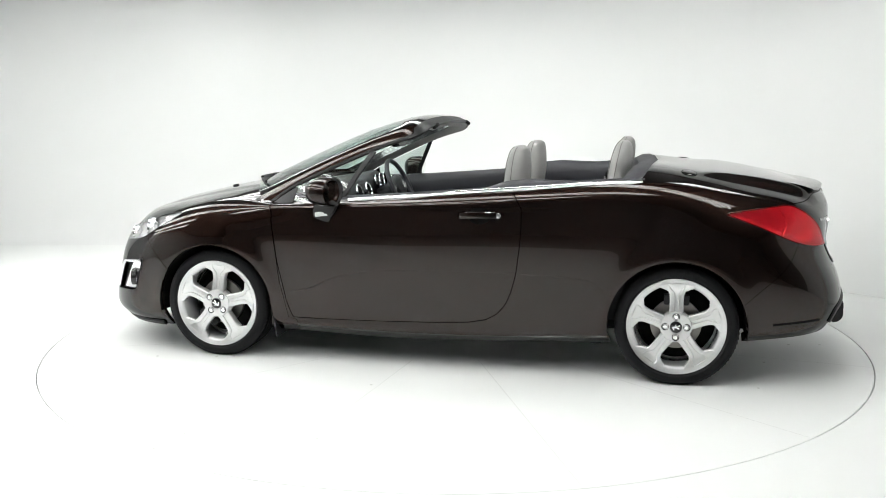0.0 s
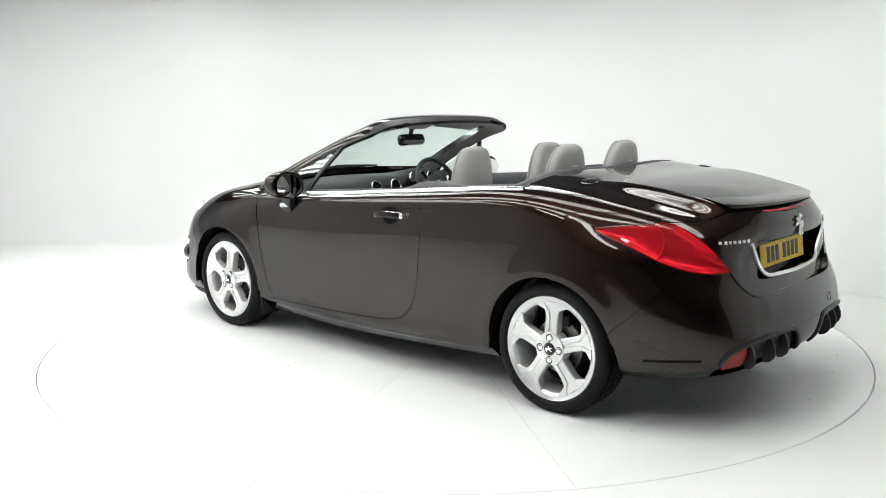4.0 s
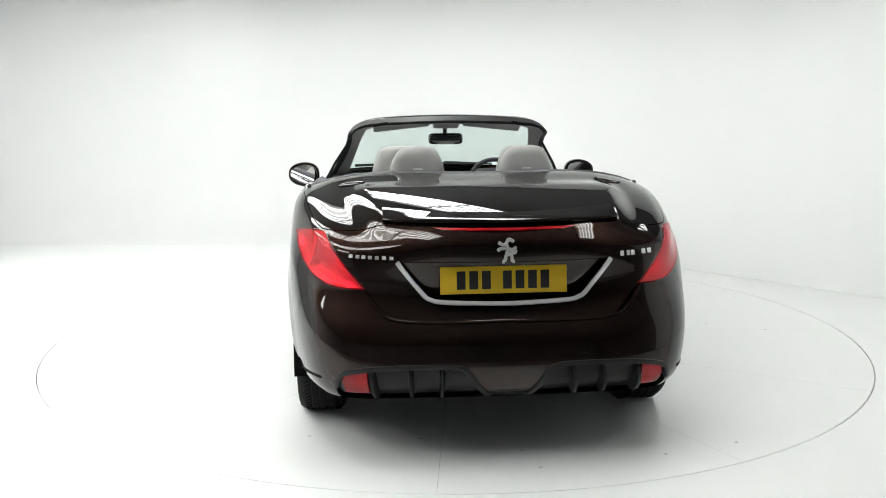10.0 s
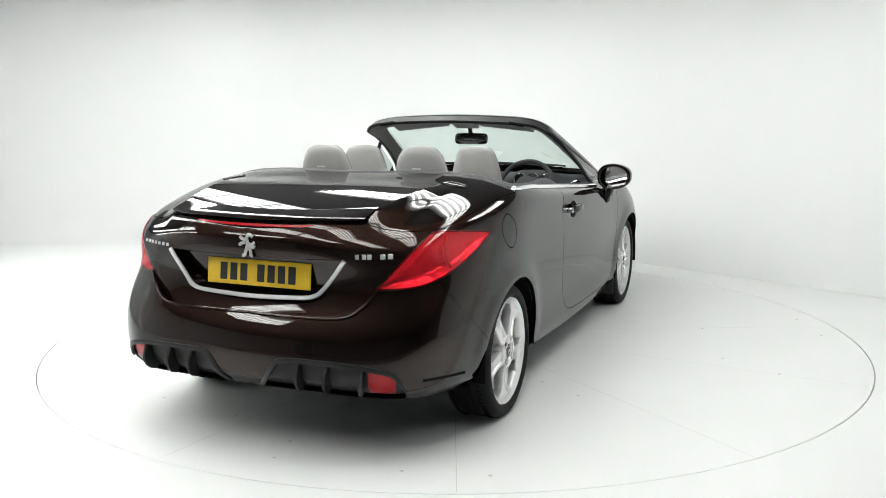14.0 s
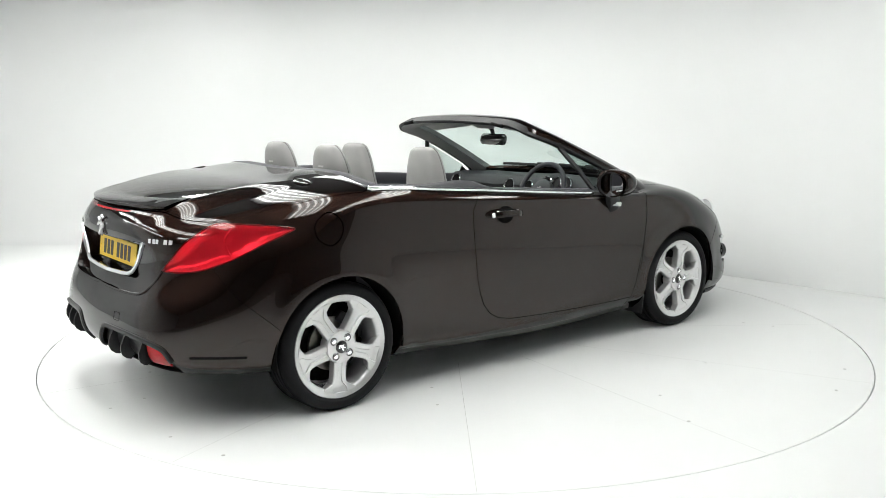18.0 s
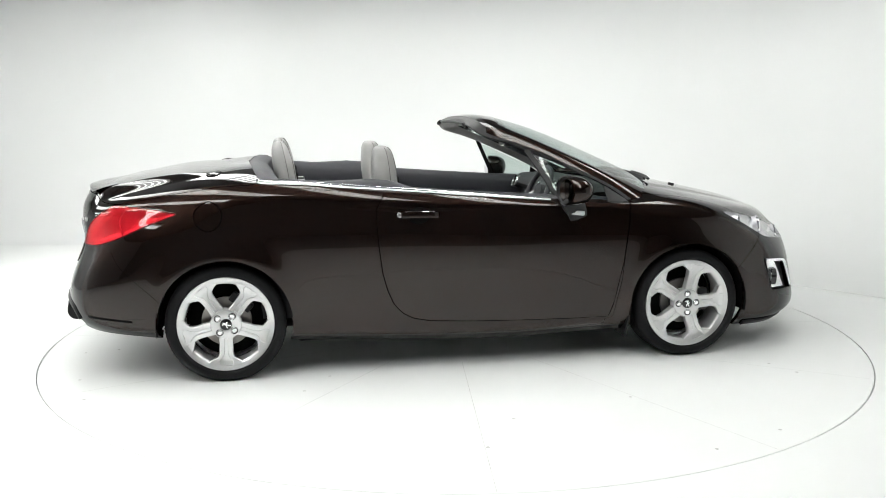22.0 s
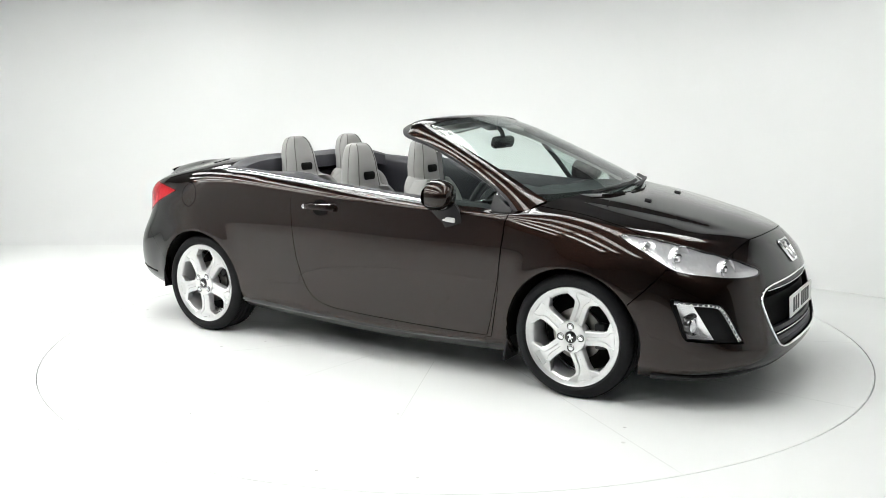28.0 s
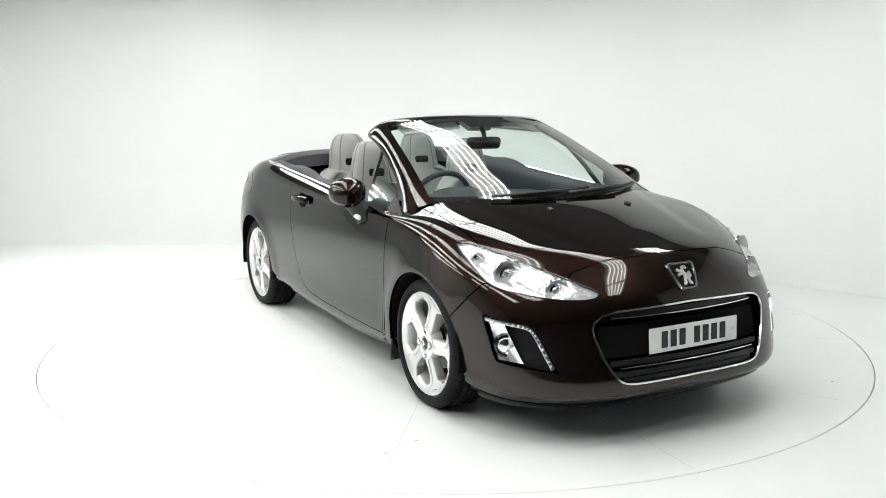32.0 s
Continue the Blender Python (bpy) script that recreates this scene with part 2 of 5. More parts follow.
def build_walls():
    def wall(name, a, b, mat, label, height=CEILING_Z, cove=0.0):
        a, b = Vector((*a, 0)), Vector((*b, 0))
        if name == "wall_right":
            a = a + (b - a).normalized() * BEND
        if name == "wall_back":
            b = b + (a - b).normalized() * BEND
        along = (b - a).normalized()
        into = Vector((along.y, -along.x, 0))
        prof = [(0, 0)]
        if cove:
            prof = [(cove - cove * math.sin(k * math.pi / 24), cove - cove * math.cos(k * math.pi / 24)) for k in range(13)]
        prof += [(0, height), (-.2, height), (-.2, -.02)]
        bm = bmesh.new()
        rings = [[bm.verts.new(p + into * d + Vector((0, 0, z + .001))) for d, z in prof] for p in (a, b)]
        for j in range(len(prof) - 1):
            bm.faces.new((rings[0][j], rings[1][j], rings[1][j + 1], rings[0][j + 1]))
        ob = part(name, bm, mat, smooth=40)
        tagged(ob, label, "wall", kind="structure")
    wall("wall_right", ROOM[0], ROOM[1], WHITE_WALL, "plain white studio wall meeting the floor in a thin line")
    wall("wall_back", ROOM[4], ROOM[0], WHITE_WALL, "white studio wall coved softly into the floor", cove=.9)
    # east wall lies out of view; its white-to-grey split shapes bounce and reflections
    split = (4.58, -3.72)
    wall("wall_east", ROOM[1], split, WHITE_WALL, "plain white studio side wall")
    wall("wall_east_front", split, ROOM[2], UNSEEN_MID_WALL, "plain grey studio side wall")
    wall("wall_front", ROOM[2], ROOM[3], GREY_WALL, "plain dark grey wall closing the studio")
    # west wall is never in view; its paleness is there to brighten the left side
    wall("wall_west", ROOM[3], ROOM[4], UNSEEN_WEST_WALL, "plain grey studio side wall")
    # the curved corner, its cove running out towards the right wall
    c = Vector((*CORNER, 0))
    p0, p2 = c + Vector((-BEND, 0, 0)), c + (Vector((*ROOM[1], 0)) - c).normalized() * BEND
    bm = bmesh.new()
    rows = []
    for k in range(25):
        t = k / 24
        p = p0 * (1 - t) ** 2 + c * 2 * t * (1 - t) + p2 * t * t
        d = (c - p0) * (1 - t) + (p2 - c) * t
        into = Vector((d.y, -d.x, 0)).normalized()
        r = .9 * (1 - t) + .02 * t
        prof = [(r - r * math.sin(a * math.pi / 24), r - r * math.cos(a * math.pi / 24)) for a in range(13)] + [(0, CEILING_Z)]
        rows.append([bm.verts.new(p + into * q + Vector((0, 0, z + .001))) for q, z in prof])
    for a, b in zip(rows, rows[1:]):
        for j in range(len(a) - 1):
            bm.faces.new((a[j], b[j], b[j + 1], a[j + 1]))
    tagged(part("wall_corner", bm, WHITE_WALL, smooth=40), "white curved studio corner running into the floor", "wall", kind="structure")
    bm = bmesh.new()
    lo = [bm.verts.new((x, y, CEILING_Z)) for x, y in ROOM]
    hi = [bm.verts.new((x, y, CEILING_Z + .15)) for x, y in ROOM]
    bm.faces.new(lo)
    bm.faces.new(hi[::-1])
    for i in range(5):
        j = (i + 1) % 5
        bm.faces.new((lo[i], lo[j], hi[j], hi[i]))
    ceiling = part("ceiling", bm, DARK_CEILING)
    tagged(ceiling, "grey studio ceiling carrying rows of tube lamps", "ceiling", kind="structure")


def build_lamps():
    """Ceiling fittings, each with five bare tubes side by side."""
    proto = bpy.data.objects.new("ceiling_light", None)
    scene.collection.objects.link(proto)
    tagged(proto, "white ceiling fitting with five bright bare tubes", "ceiling light", "rows of ceiling lights")
    bm = bmesh.new()
    box(bm, (.50, 1.24, .05), pose(0, 0, .03), .01)
    part("housing", bm, LAMP_BODY, proto)
    tube = bmesh.new()
    lathe(tube, [(.0005, -.58), (.016, -.58), (.016, .58), (.0005, .58)], 8, pose(0, 0, 0, 90))
    first = part("tube", tube, TUBE, proto)
    first.location = (-.18, 0, -.02)
    for x in (-.09, 0, .09, .18):
        ob = first.copy()
        scene.collection.objects.link(ob)
        ob.location = (x, 0, -.02)
    # rows run slantwise over the turntable; far-left ones added to brighten the wall
    slant = radians(SLANT)
    across, along = (math.cos(slant), math.sin(slant)), (-math.sin(slant), math.cos(slant))
    spots = []
    for o in (-7.45, -6.15, -4.85, -3.55, -2.25, -.95, .35, 1.65):
        for k in range(-5, 4):
            x, y = o * across[0] + 1.26 * k * along[0], o * across[1] + 1.26 * k * along[1]
            if x + y < 2.1 and (-3.4 if abs(x) < 1.7 else -2.2 if x < -3.6 else -4.3) < y < 3.3 and -7.3 < x < 2.6:
                spots.append((x, y))
    z = CEILING_Z - .06
    proto.matrix_basis = pose(*spots[0], z, 0, 0, SLANT)
    for x, y in spots[1:]:
        copy_thing(proto, pose(x, y, z, 0, 0, SLANT))


build_floor()
build_walls()
build_lamps()

turntable = new("turntable")
tagged(turntable, "white round motor-show turntable with faint panel seams", "turntable")


def build_turntable():
    bm = bmesh.new()
    lathe(bm, [(.001, 0), (1.2, 0), (DISC_R - .003, 0), (DISC_R, -.003), (DISC_R, -.10)], 160)
    part("disc", bm, WHITE_FLOOR, turntable)
    # twelve radial panel joints, each a shallow grey filler line
    for k in range(12):
        a = radians(142.3 + 30.2 * k)
        d, n = Vector((math.cos(a), math.sin(a), 0)), Vector((-math.sin(a), math.cos(a), 0)) * .0011
        p, q = d * .75 + Vector((0, 0, .0012)), d * 2.475 + Vector((0, 0, .0012))
        bm = bmesh.new()
        bm.faces.new([bm.verts.new(v) for v in (p - n, q - n, q + n, p + n)])
        part("joint", bm, SEAM_GREY, turntable)
    rng = random.Random(4)
    for k in range(26):
        r, a = 2.5 * math.sqrt(rng.uniform(.2, .93)), rng.uniform(0, 2 * math.pi)
        bm = bmesh.new()
        lathe(bm, [(.0005, .002), (rng.uniform(.004, .008), .0018), (.009, .0004)], 8, pose(r * math.cos(a), r * math.sin(a), 0))
        part("screw_head", bm, SEAM_GREY, turntable)


build_turntable()
# ---- the body surface: feature lines round one half of the car, nose centre to tail centre ----
LINE_EDGE = ((2.155, 0, .185), (2.135, .28, .183), (2.07, .51, .175), (1.92, .69, .160), (1.75, .765, .150), (1.5, .80, .15),
             (1.2, .80, .15), (.85, .80, .165), (.3, .80, .150), (-.35, .80, .165), (-.95, .80, .195), (-1.3, .80, .215),
             (-1.65, .79, .24), (-1.95, .715, .268), (-2.085, .53, .285), (-2.125, .28, .295), (-2.135, 0, .295))
LINE_LOW = ((2.235, 0, .245), (2.217, .28, .24), (2.152, .54, .235), (2.005, .73, .235), (1.80, .815, .235), (1.5, .855, .25),
            (1.2, .86, .25), (.85, .865, .25), (.3, .87, .24), (-.35, .87, .245), (-.95, .865, .27), (-1.3, .865, .29),
            (-1.65, .85, .31), (-1.985, .76, .338), (-2.135, .555, .355), (-2.18, .28, .36), (-2.195, 0, .36))
LINE_BUMPER = ((2.23, 0, .37), (2.21, .28, .37), (2.137, .55, .37), (1.988, .74, .38), (1.80, .835, .39), (1.5, .885, .42),
               (1.2, .89, .42), (.85, .885, .42), (.3, .885, .41), (-.35, .885, .41), (-.95, .89, .43), (-1.3, .895, .45),
               (-1.65, .88, .46), (-1.99, .778, .465), (-2.135, .565, .475), (-2.18, .28, .48), (-2.195, 0, .48))
LINE_MID = ((2.205, 0, .52), (2.182, .28, .52), (2.108, .54, .52), (1.972, .725, .53), (1.78, .84, .55), (1.5, .90, .60),
            (1.2, .905, .63), (.85, .895, .60), (.3, .898, .58), (-.35, .898, .58), (-.95, .905, .60), (-1.3, .912, .64),
            (-1.65, .885, .62), (-1.965, .775, .60), (-2.10, .56, .59), (-2.145, .28, .585), (-2.16, 0, .58))
LINE_HIGH = ((2.165, 0, .645), (2.142, .28, .645), (2.063, .52, .655), (1.92, .69, .67), (1.74, .82, .70), (1.5, .885, .74),
             (1.2, .898, .77), (.85, .895, .76), (.3, .90, .75), (-.35, .902, .75), (-.95, .908, .77), (-1.3, .91, .80),
             (-1.65, .872, .79), (-1.90, .755, .75), (-2.04, .58, .73), (-2.085, .3, .72), (-2.10, 0, .71))
LINE_UPPER = ((2.105, 0, .735), (2.08, .27, .735), (1.985, .48, .745), (1.83, .64, .77), (1.66, .76, .80), (1.47, .84, .835),
              (1.2, .868, .87), (.85, .880, .875), (.3, .891, .892), (-.35, .897, .905), (-.95, .900, .935), (-1.3, .892, .95),
              (-1.62, .835, .91), (-1.885, .745, .87), (-2.025, .59, .855), (-2.098, .3, .852), (-2.115, 0, .852))
LINE_SHOULDER = ((2.045, 0, .795), (2.01, .24, .80), (1.90, .42, .815), (1.76, .555, .84), (1.60, .655, .865), (1.42, .73, .90),
                 (1.2, .77, .93), (.88, .82, .925), (.3, .835, .95), (-.35, .84, 1.0), (-.95, .835, 1.05), (-1.27, .80, 1.06),
                 (-1.55, .755, 1.025), (-1.79, .68, .985), (-1.945, .515, .972), (-2.047, .28, .976), (-2.063, 0, .978))
LINE_TOP = ((1.98, 0, .825), (1.92, .14, .835), (1.79, .26, .86), (1.63, .34, .895), (1.48, .40, .925), (1.32, .44, .955),
            (1.15, .47, .985), (.85, .5, 1.04), (.3, .5, 1.08), (-.35, .5, 1.10), (-.95, .5, 1.12), (-1.22, .47, 1.12),
            (-1.45, .42, 1.09), (-1.63, .34, 1.07), (-1.76, .25, 1.06), (-1.86, .14, 1.04), (-1.88, 0, 1.035))
LINE_CENTRE = ((1.93, 0, .845), (1.86, 0, .86), (1.72, 0, .89), (1.56, 0, .925), (1.42, 0, .955), (1.28, 0, .975),
               (1.12, 0, .995), (.85, 0, 1.05), (.3, 0, 1.1), (-.35, 0, 1.12), (-.95, 0, 1.125), (-1.2, 0, 1.12),
               (-1.4, 0, 1.10), (-1.55, 0, 1.085), (-1.66, 0, 1.07), (-1.76, 0, 1.055), (-1.82, 0, 1.045))
FRONT_AXLE, REAR_AXLE, WHEEL_Z = 1.3025, -1.3025, .312
ARCH_R = .352


def spline_operator(n):
    """The linear map from n values to the second derivatives of their natural cubic spline."""
    a, b = np.eye(n), np.zeros((n, n))
    for i in range(1, n - 1):
        a[i, i - 1:i + 2] = (1, 4, 1)
        b[i, i - 1:i + 2] = (6, -12, 6)
    return np.linalg.solve(a, b)


def spline_weights(t, op):
    n = len(op)
    i = np.clip(np.floor(t).astype(int), 0, n - 2)
    b = t - i
    a = 1 - b
    w = ((a ** 3 - a)[:, None] * op[i] + (b ** 3 - b)[:, None] * op[i + 1]) / 6
    r = np.arange(len(t))
    w[r, i] += a
    w[r, i + 1] += b
    return w


NET = np.array([LINE_EDGE, LINE_LOW, LINE_BUMPER, LINE_MID, LINE_HIGH, LINE_UPPER, LINE_SHOULDER, LINE_TOP, LINE_CENTRE]).transpose(1, 0, 2)
FLIP = np.array((1, -1, 1))
NET = np.concatenate([NET[3:0:-1] * FLIP, NET, NET[-2:-5:-1] * FLIP])
NET = np.concatenate([NET, NET[:, -2:-5:-1] * FLIP], axis=1)
OP_U, OP_V = spline_operator(NET.shape[0]), spline_operator(NET.shape[1])


def loft(u, v):
    return np.einsum("mi,mj,ijk->mk", spline_weights(u + 3, OP_U), spline_weights(v, OP_V), NET)


def lid_terms(x, y, x0):
    x = (x - x0) / .5
    y = y / .7
    return np.stack([x ** i * y ** (2 * j) for i in range(6) for j in range(4) if i + j < 7], -1)


def lid_fit(u0, u1, x0):
    u, v = np.meshgrid(np.linspace(u0, u1, 40), np.linspace(5.9, 8, 16))
    p = loft(u.ravel(), v.ravel())
    return np.linalg.lstsq(lid_terms(p[:, 0], p[:, 1], x0), p[:, 2], rcond=None)[0]


HOOD, DECK = lid_fit(.3, 6.6, 1.5), lid_fit(10.2, 15.7, -1.5)


def soft_step(t):
    t = np.clip(t, 0, 1)
    return t * t * t * (t * (6 * t - 15) + 10)


# heights of the deck's raised panel along its ridge and along its middle
PANEL_X = np.array((-2.06, -1.98, -1.86, -1.78, -1.65, -1.5, -1.3)) + 1.65
CREST = np.polyfit(PANEL_X, (.980, 1.004, 1.037, 1.053, 1.077, 1.094, 1.106), 3)
MIDDLE = np.polyfit(PANEL_X, (.996, 1.016, 1.047, 1.062, 1.081, 1.098, 1.112), 3)


def lid_height(coef, x0, x, y):
    """Height of the bonnet or deck, with its pressed ridges."""
    z = lid_terms(x, y, x0) @ coef
    a = np.abs(y)
    if x0 < 0:
        ridge = .485 + .155 * np.clip(x + 1.98, 0, .42)
        crest, middle = np.polyval(CREST, x + 1.65), np.polyval(MIDDLE, x + 1.65)
        lid = middle + (crest - middle) * np.minimum(a / ridge, 1) ** 2.2
        t = np.clip((a - ridge) / .11, 0, 1)
        z = z + (lid - z) * (1 - t) ** 2 * (1 + 1.1 * t) * soft_step((-1.22 - x) / .36)
    else:
        ridge = .53 - .26 * np.clip(x - 1.15, 0, 1)
        z = z + .008 * (soft_step((ridge - a) / .15 + .5) - .5) * soft_step((1.98 - x) / .2)
    return z


def body_point(u, v):
    """Points of the body's left half: u from nose (0) to tail (16), v from sill (0) to centre line (8)."""
    u, v = np.asarray(u, float), np.asarray(v, float)
    p = loft(u, v)
    w = np.clip((v - 5.6) / .7, 0, 1)
    w = w * w * (3 - 2 * w)
    for coef, x0, inside in ((HOOD, 1.5, np.clip((7.2 - u) / .5, 0, 1)), (DECK, -1.5, np.clip((u - 9.6) / .5, 0, 1))):
        k = w * inside
        p[:, 2] += k * (lid_height(coef, x0, p[:, 0], p[:, 1]) - p[:, 2])
    for axle in (FRONT_AXLE, REAR_AXLE):
        r = np.hypot(p[:, 0] - axle, p[:, 2] - WHEEL_Z)
        flare = .010 * np.exp(-((r - ARCH_R - .005) / .07) ** 2) * (p[:, 1] > .6) * (p[:, 2] > .2)
        p[:, 1] += flare
    return p


def body_normal(u, v):
    u, v = np.asarray(u, float), np.asarray(v, float)
    e = .02
    du = body_point(u + e, v) - body_point(u - e, v)
    dv = body_point(u, v + e) - body_point(u, np.maximum(v - e, 0))
    n = np.cross(du, dv)
    p = body_point(u, v)
    for coef, x0, inside in ((HOOD, 1.5, u < 6.7), (DECK, -1.5, u > 10.1)):
        top = inside & (v > 6.3)
        if top.any():
            q, h = p[top], .002
            z = lambda x, y: lid_height(coef, x0, x, y)
            gx = (z(q[:, 0] + h, q[:, 1]) - z(q[:, 0] - h, q[:, 1])) / (2 * h)
            gy = (z(q[:, 0], q[:, 1] + h) - z(q[:, 0], q[:, 1] - h)) / (2 * h)
            n[top] = np.stack([-gx, -gy, np.ones_like(gx)], -1)
    n[np.abs(n).max(1) < 1e-9] = (0, 0, 1)
    return n / np.linalg.norm(n, axis=1, keepdims=True)

# ---- panels cut from the body surface ----
from mathutils.geometry import delaunay_2d_cdt

car = new("convertible_car")
tagged(car, "dark brown metallic convertible with roof down on a turntable", "car")
OFFSET = Vector((-AXIS[0], -AXIS[1], 0))


def car_part(ob):
    ob.parent = car
    ob.location = OFFSET
    return ob


US, VS = np.meshgrid(np.linspace(0, 16, 161), np.linspace(0, 8, 81), indexing="ij")
US, VS = US.ravel(), VS.ravel()
GRID = body_point(US, VS)


def on_body(x, z, side_only=True):
    """The (u, v) of the flank's point at that length and height."""
    d = (GRID[:, 0] - x) ** 2 + (GRID[:, 2] - z) ** 2 + np.where(GRID[:, 1] > .6, 0, 9)
    i = d.argmin()
    c, step = np.array((US[i], VS[i])), .1
    for _ in range(5):
        g = np.linspace(-1, 1, 7) * step
        a, b = np.meshgrid(c[0] + g, c[1] + g)
        a, b = a.ravel(), np.maximum(b.ravel(), 0)
        p = body_point(a, b)
        k = ((p[:, 0] - x) ** 2 + (p[:, 2] - z) ** 2).argmin()
        c, step = np.array((a[k], b[k])), step / 3
    return tuple(c)


def smooth_outline(pts, n=8):
    return [tuple(p) for p in curve_points(pts, n * len(pts), closed=True)]


def dense(pts, step=.12):
    out = []
    for a, b in zip(pts, pts[1:] + pts[:1]):
        k = max(1, int(math.hypot((b[0] - a[0]) * 2, b[1] - a[1]) / step))
        out += [(a[0] + (b[0] - a[0]) * i / k, a[1] + (b[1] - a[1]) * i / k) for i in range(k)]
    return out


def arch(axle):
    pts = []
    for k in range(25):
        a = radians(-18 + 216 * k / 24)
        z = WHEEL_Z + ARCH_R * math.sin(a)
        pts.append(on_body(axle + ARCH_R * math.cos(a), max(z, .16)))
    u0, u1 = pts[0][0], pts[-1][0]
    return pts + [(u1, -.5), (u0, -.5)]


def inside(poly, q):
    x, y = q[:, 0], q[:, 1]
    hit = np.zeros(len(q), bool)
    for (x0, y0), (x1, y1) in zip(poly, poly[1:] + poly[:1]):
        if y0 != y1:
            hit ^= ((y0 > y) != (y1 > y)) & (x < (x1 - x0) * (y - y0) / (y1 - y0) + x0)
    return hit


HEADLIGHT_UV = smooth_outline([(4.72, 5.13), (4.10, 5.30), (3.35, 5.12), (2.80, 4.90), (2.30, 4.66), (1.74, 4.20), (1.70, 3.98), (1.90, 3.86),
                               (2.40, 3.82), (3.10, 3.86), (3.75, 3.93), (4.22, 4.40)], 6)
FOG_UV = smooth_outline([(3.96, 3.0), (3.70, 3.02), (3.30, 3.02), (2.95, 2.98), (2.78, 2.78), (2.60, 2.37), (2.44, 1.84), (2.50, 1.78), (2.99, 1.81), (3.55, 1.84), (3.76, 1.90), (3.86, 2.40)], 5)
GRILLE_UV = [(-.5, 3.60), (0, 3.60), (.6, 3.56), (1.16, 3.50), (1.50, 3.43), (1.72, 3.28), (1.83, 3.0), (1.76, 2.55), (1.64, 2.05), (1.50, 1.62), (1.38, 1.44), (1.15, 1.37), (.6, 1.37), (0, 1.38), (-.5, 1.38)]
TAIL_UV = smooth_outline([(11.73, 4.88), (12.2, 5.24), (12.6, 5.47), (12.95, 5.62), (13.2, 5.52), (13.6, 4.95), (14.02, 4.12), (14.0, 4.0), (13.3, 3.96), (12.65, 4.13), (12.1, 4.50), (11.8, 4.74)], 6)
DOOR_UV = dense([(9.12, 6.2), (9.17, 5.6), (9.22, 5.02), (9.22, 4.4), (9.21, 3.81), (9.18, 2.9), (9.14, 2.3), (9.09, 1.87), (9.02, 1.58), (8.93, 1.39), (8.78, 1.28), (8.43, 1.21), (7.9, 1.13),
                 (7.38, 1.06), (7.06, 1.05), (6.99, 1.62), (6.93, 2.3), (6.88, 2.83), (6.84, 3.79), (6.80, 4.4), (6.80, 5.2), (6.9, 6.2)])
BONNET_UV = dense([(-.5, 6.0), (0, 6.0), (.45, 5.97), (.9, 5.86), (1.28, 5.70), (1.7, 5.35), (2.08, 4.95), (2.4, 4.6), (3.6, 4.9), (4.1, 5.31), (4.6, 5.72), (5.3, 5.93), (6.2, 6.1), (6.72, 6.3),
                   (6.76, 6.6), (6.3, 6.85), (5.6, 7.2), (5.0, 7.6), (4.76, 7.95), (4.75, 8.5), (-.5, 8.5)])
WING_UV = [(-.5, -.5), (7.1, -.5), (7.1, .95), (7.0, 1.05), (6.9, 2.3), (6.84, 3.79), (6.80, 4.4), (6.80, 5.2), (6.9, 6.2), (6.9, 8.5), (-.5, 8.5)]
FRONT_BUMPER_UV = dense([(-.5, -.5), (4.9, -.5), (4.9, 1.6), (4.66, 2.62), (4.29, 3.35), (3.95, 3.9), (3.0, 4.3), (2.3, 4.4), (2.08, 4.95), (1.7, 5.35), (1.28, 5.70), (.9, 5.86), (.45, 5.97), (0, 6.0), (-.5, 6.0)])
REAR_BUMPER_UV = dense([(11.9, -.5), (11.9, 1.8), (12.3, 2.7), (12.75, 3.6), (13.0, 4.1), (14.03, 4.05), (14.2, 3.52), (14.38, 3.26), (14.76, 3.19), (15.3, 3.22), (16, 3.28), (16.5, 3.28), (16.5, -.5)])
BOOT_UV = dense([(13.0, 4.1), (14.03, 4.05), (14.2, 3.52), (14.38, 3.26), (14.76, 3.19), (15.3, 3.22), (16, 3.28), (16.5, 3.28), (16.5, 6.02), (15.2, 5.98), (14.25, 5.93), (13.6, 5.80), (12.93, 5.66), (12.8, 5.0)])
DECK_UV = dense([(10.36, 5.98), (10.55, 5.82), (10.9, 5.78), (11.4, 5.75), (12.0, 5.72), (12.5, 5.69), (12.93, 5.66), (13.6, 5.80), (14.25, 5.93), (15.2, 5.98), (16.5, 6.02), (16.5, 8.5), (10.9, 8.5), (10.9, 8.0), (10.75, 7.3), (10.52, 6.5)])
CABIN_UV = dense([(6.98, 6.0), (10.36, 5.98), (10.52, 6.5), (10.75, 7.3), (10.9, 8.0), (10.9, 8.5), (4.75, 8.5), (4.76, 7.95), (5.0, 7.6), (5.6, 7.2), (6.3, 6.85), (6.76, 6.6), (6.88, 6.3)])
DIFFUSER_UV = dense([(13.42, .9), (13.5, 1.22), (13.66, 1.46), (14.22, 1.62), (15.0, 1.66), (15.30, 1.62), (15.42, 1.46), (15.56, 1.0), (15.72, .35), (15.76, -.5), (13.3, -.5), (13.32, .4)])
RECESS_UV = dense([(16.5, 4.92), (15.3, 4.92), (14.57, 4.92), (14.72, 4.43), (14.90, 3.90), (14.98, 3.79), (15.12, 3.73), (15.6, 3.73), (16.5, 3.74)])
FUEL_UV = smooth_outline([(11.42, 4.66), (11.38, 4.98), (11.22, 5.20), (11.05, 4.98), (10.98, 4.64), (11.04, 4.28), (11.20, 4.08), (11.36, 4.28)], 5)


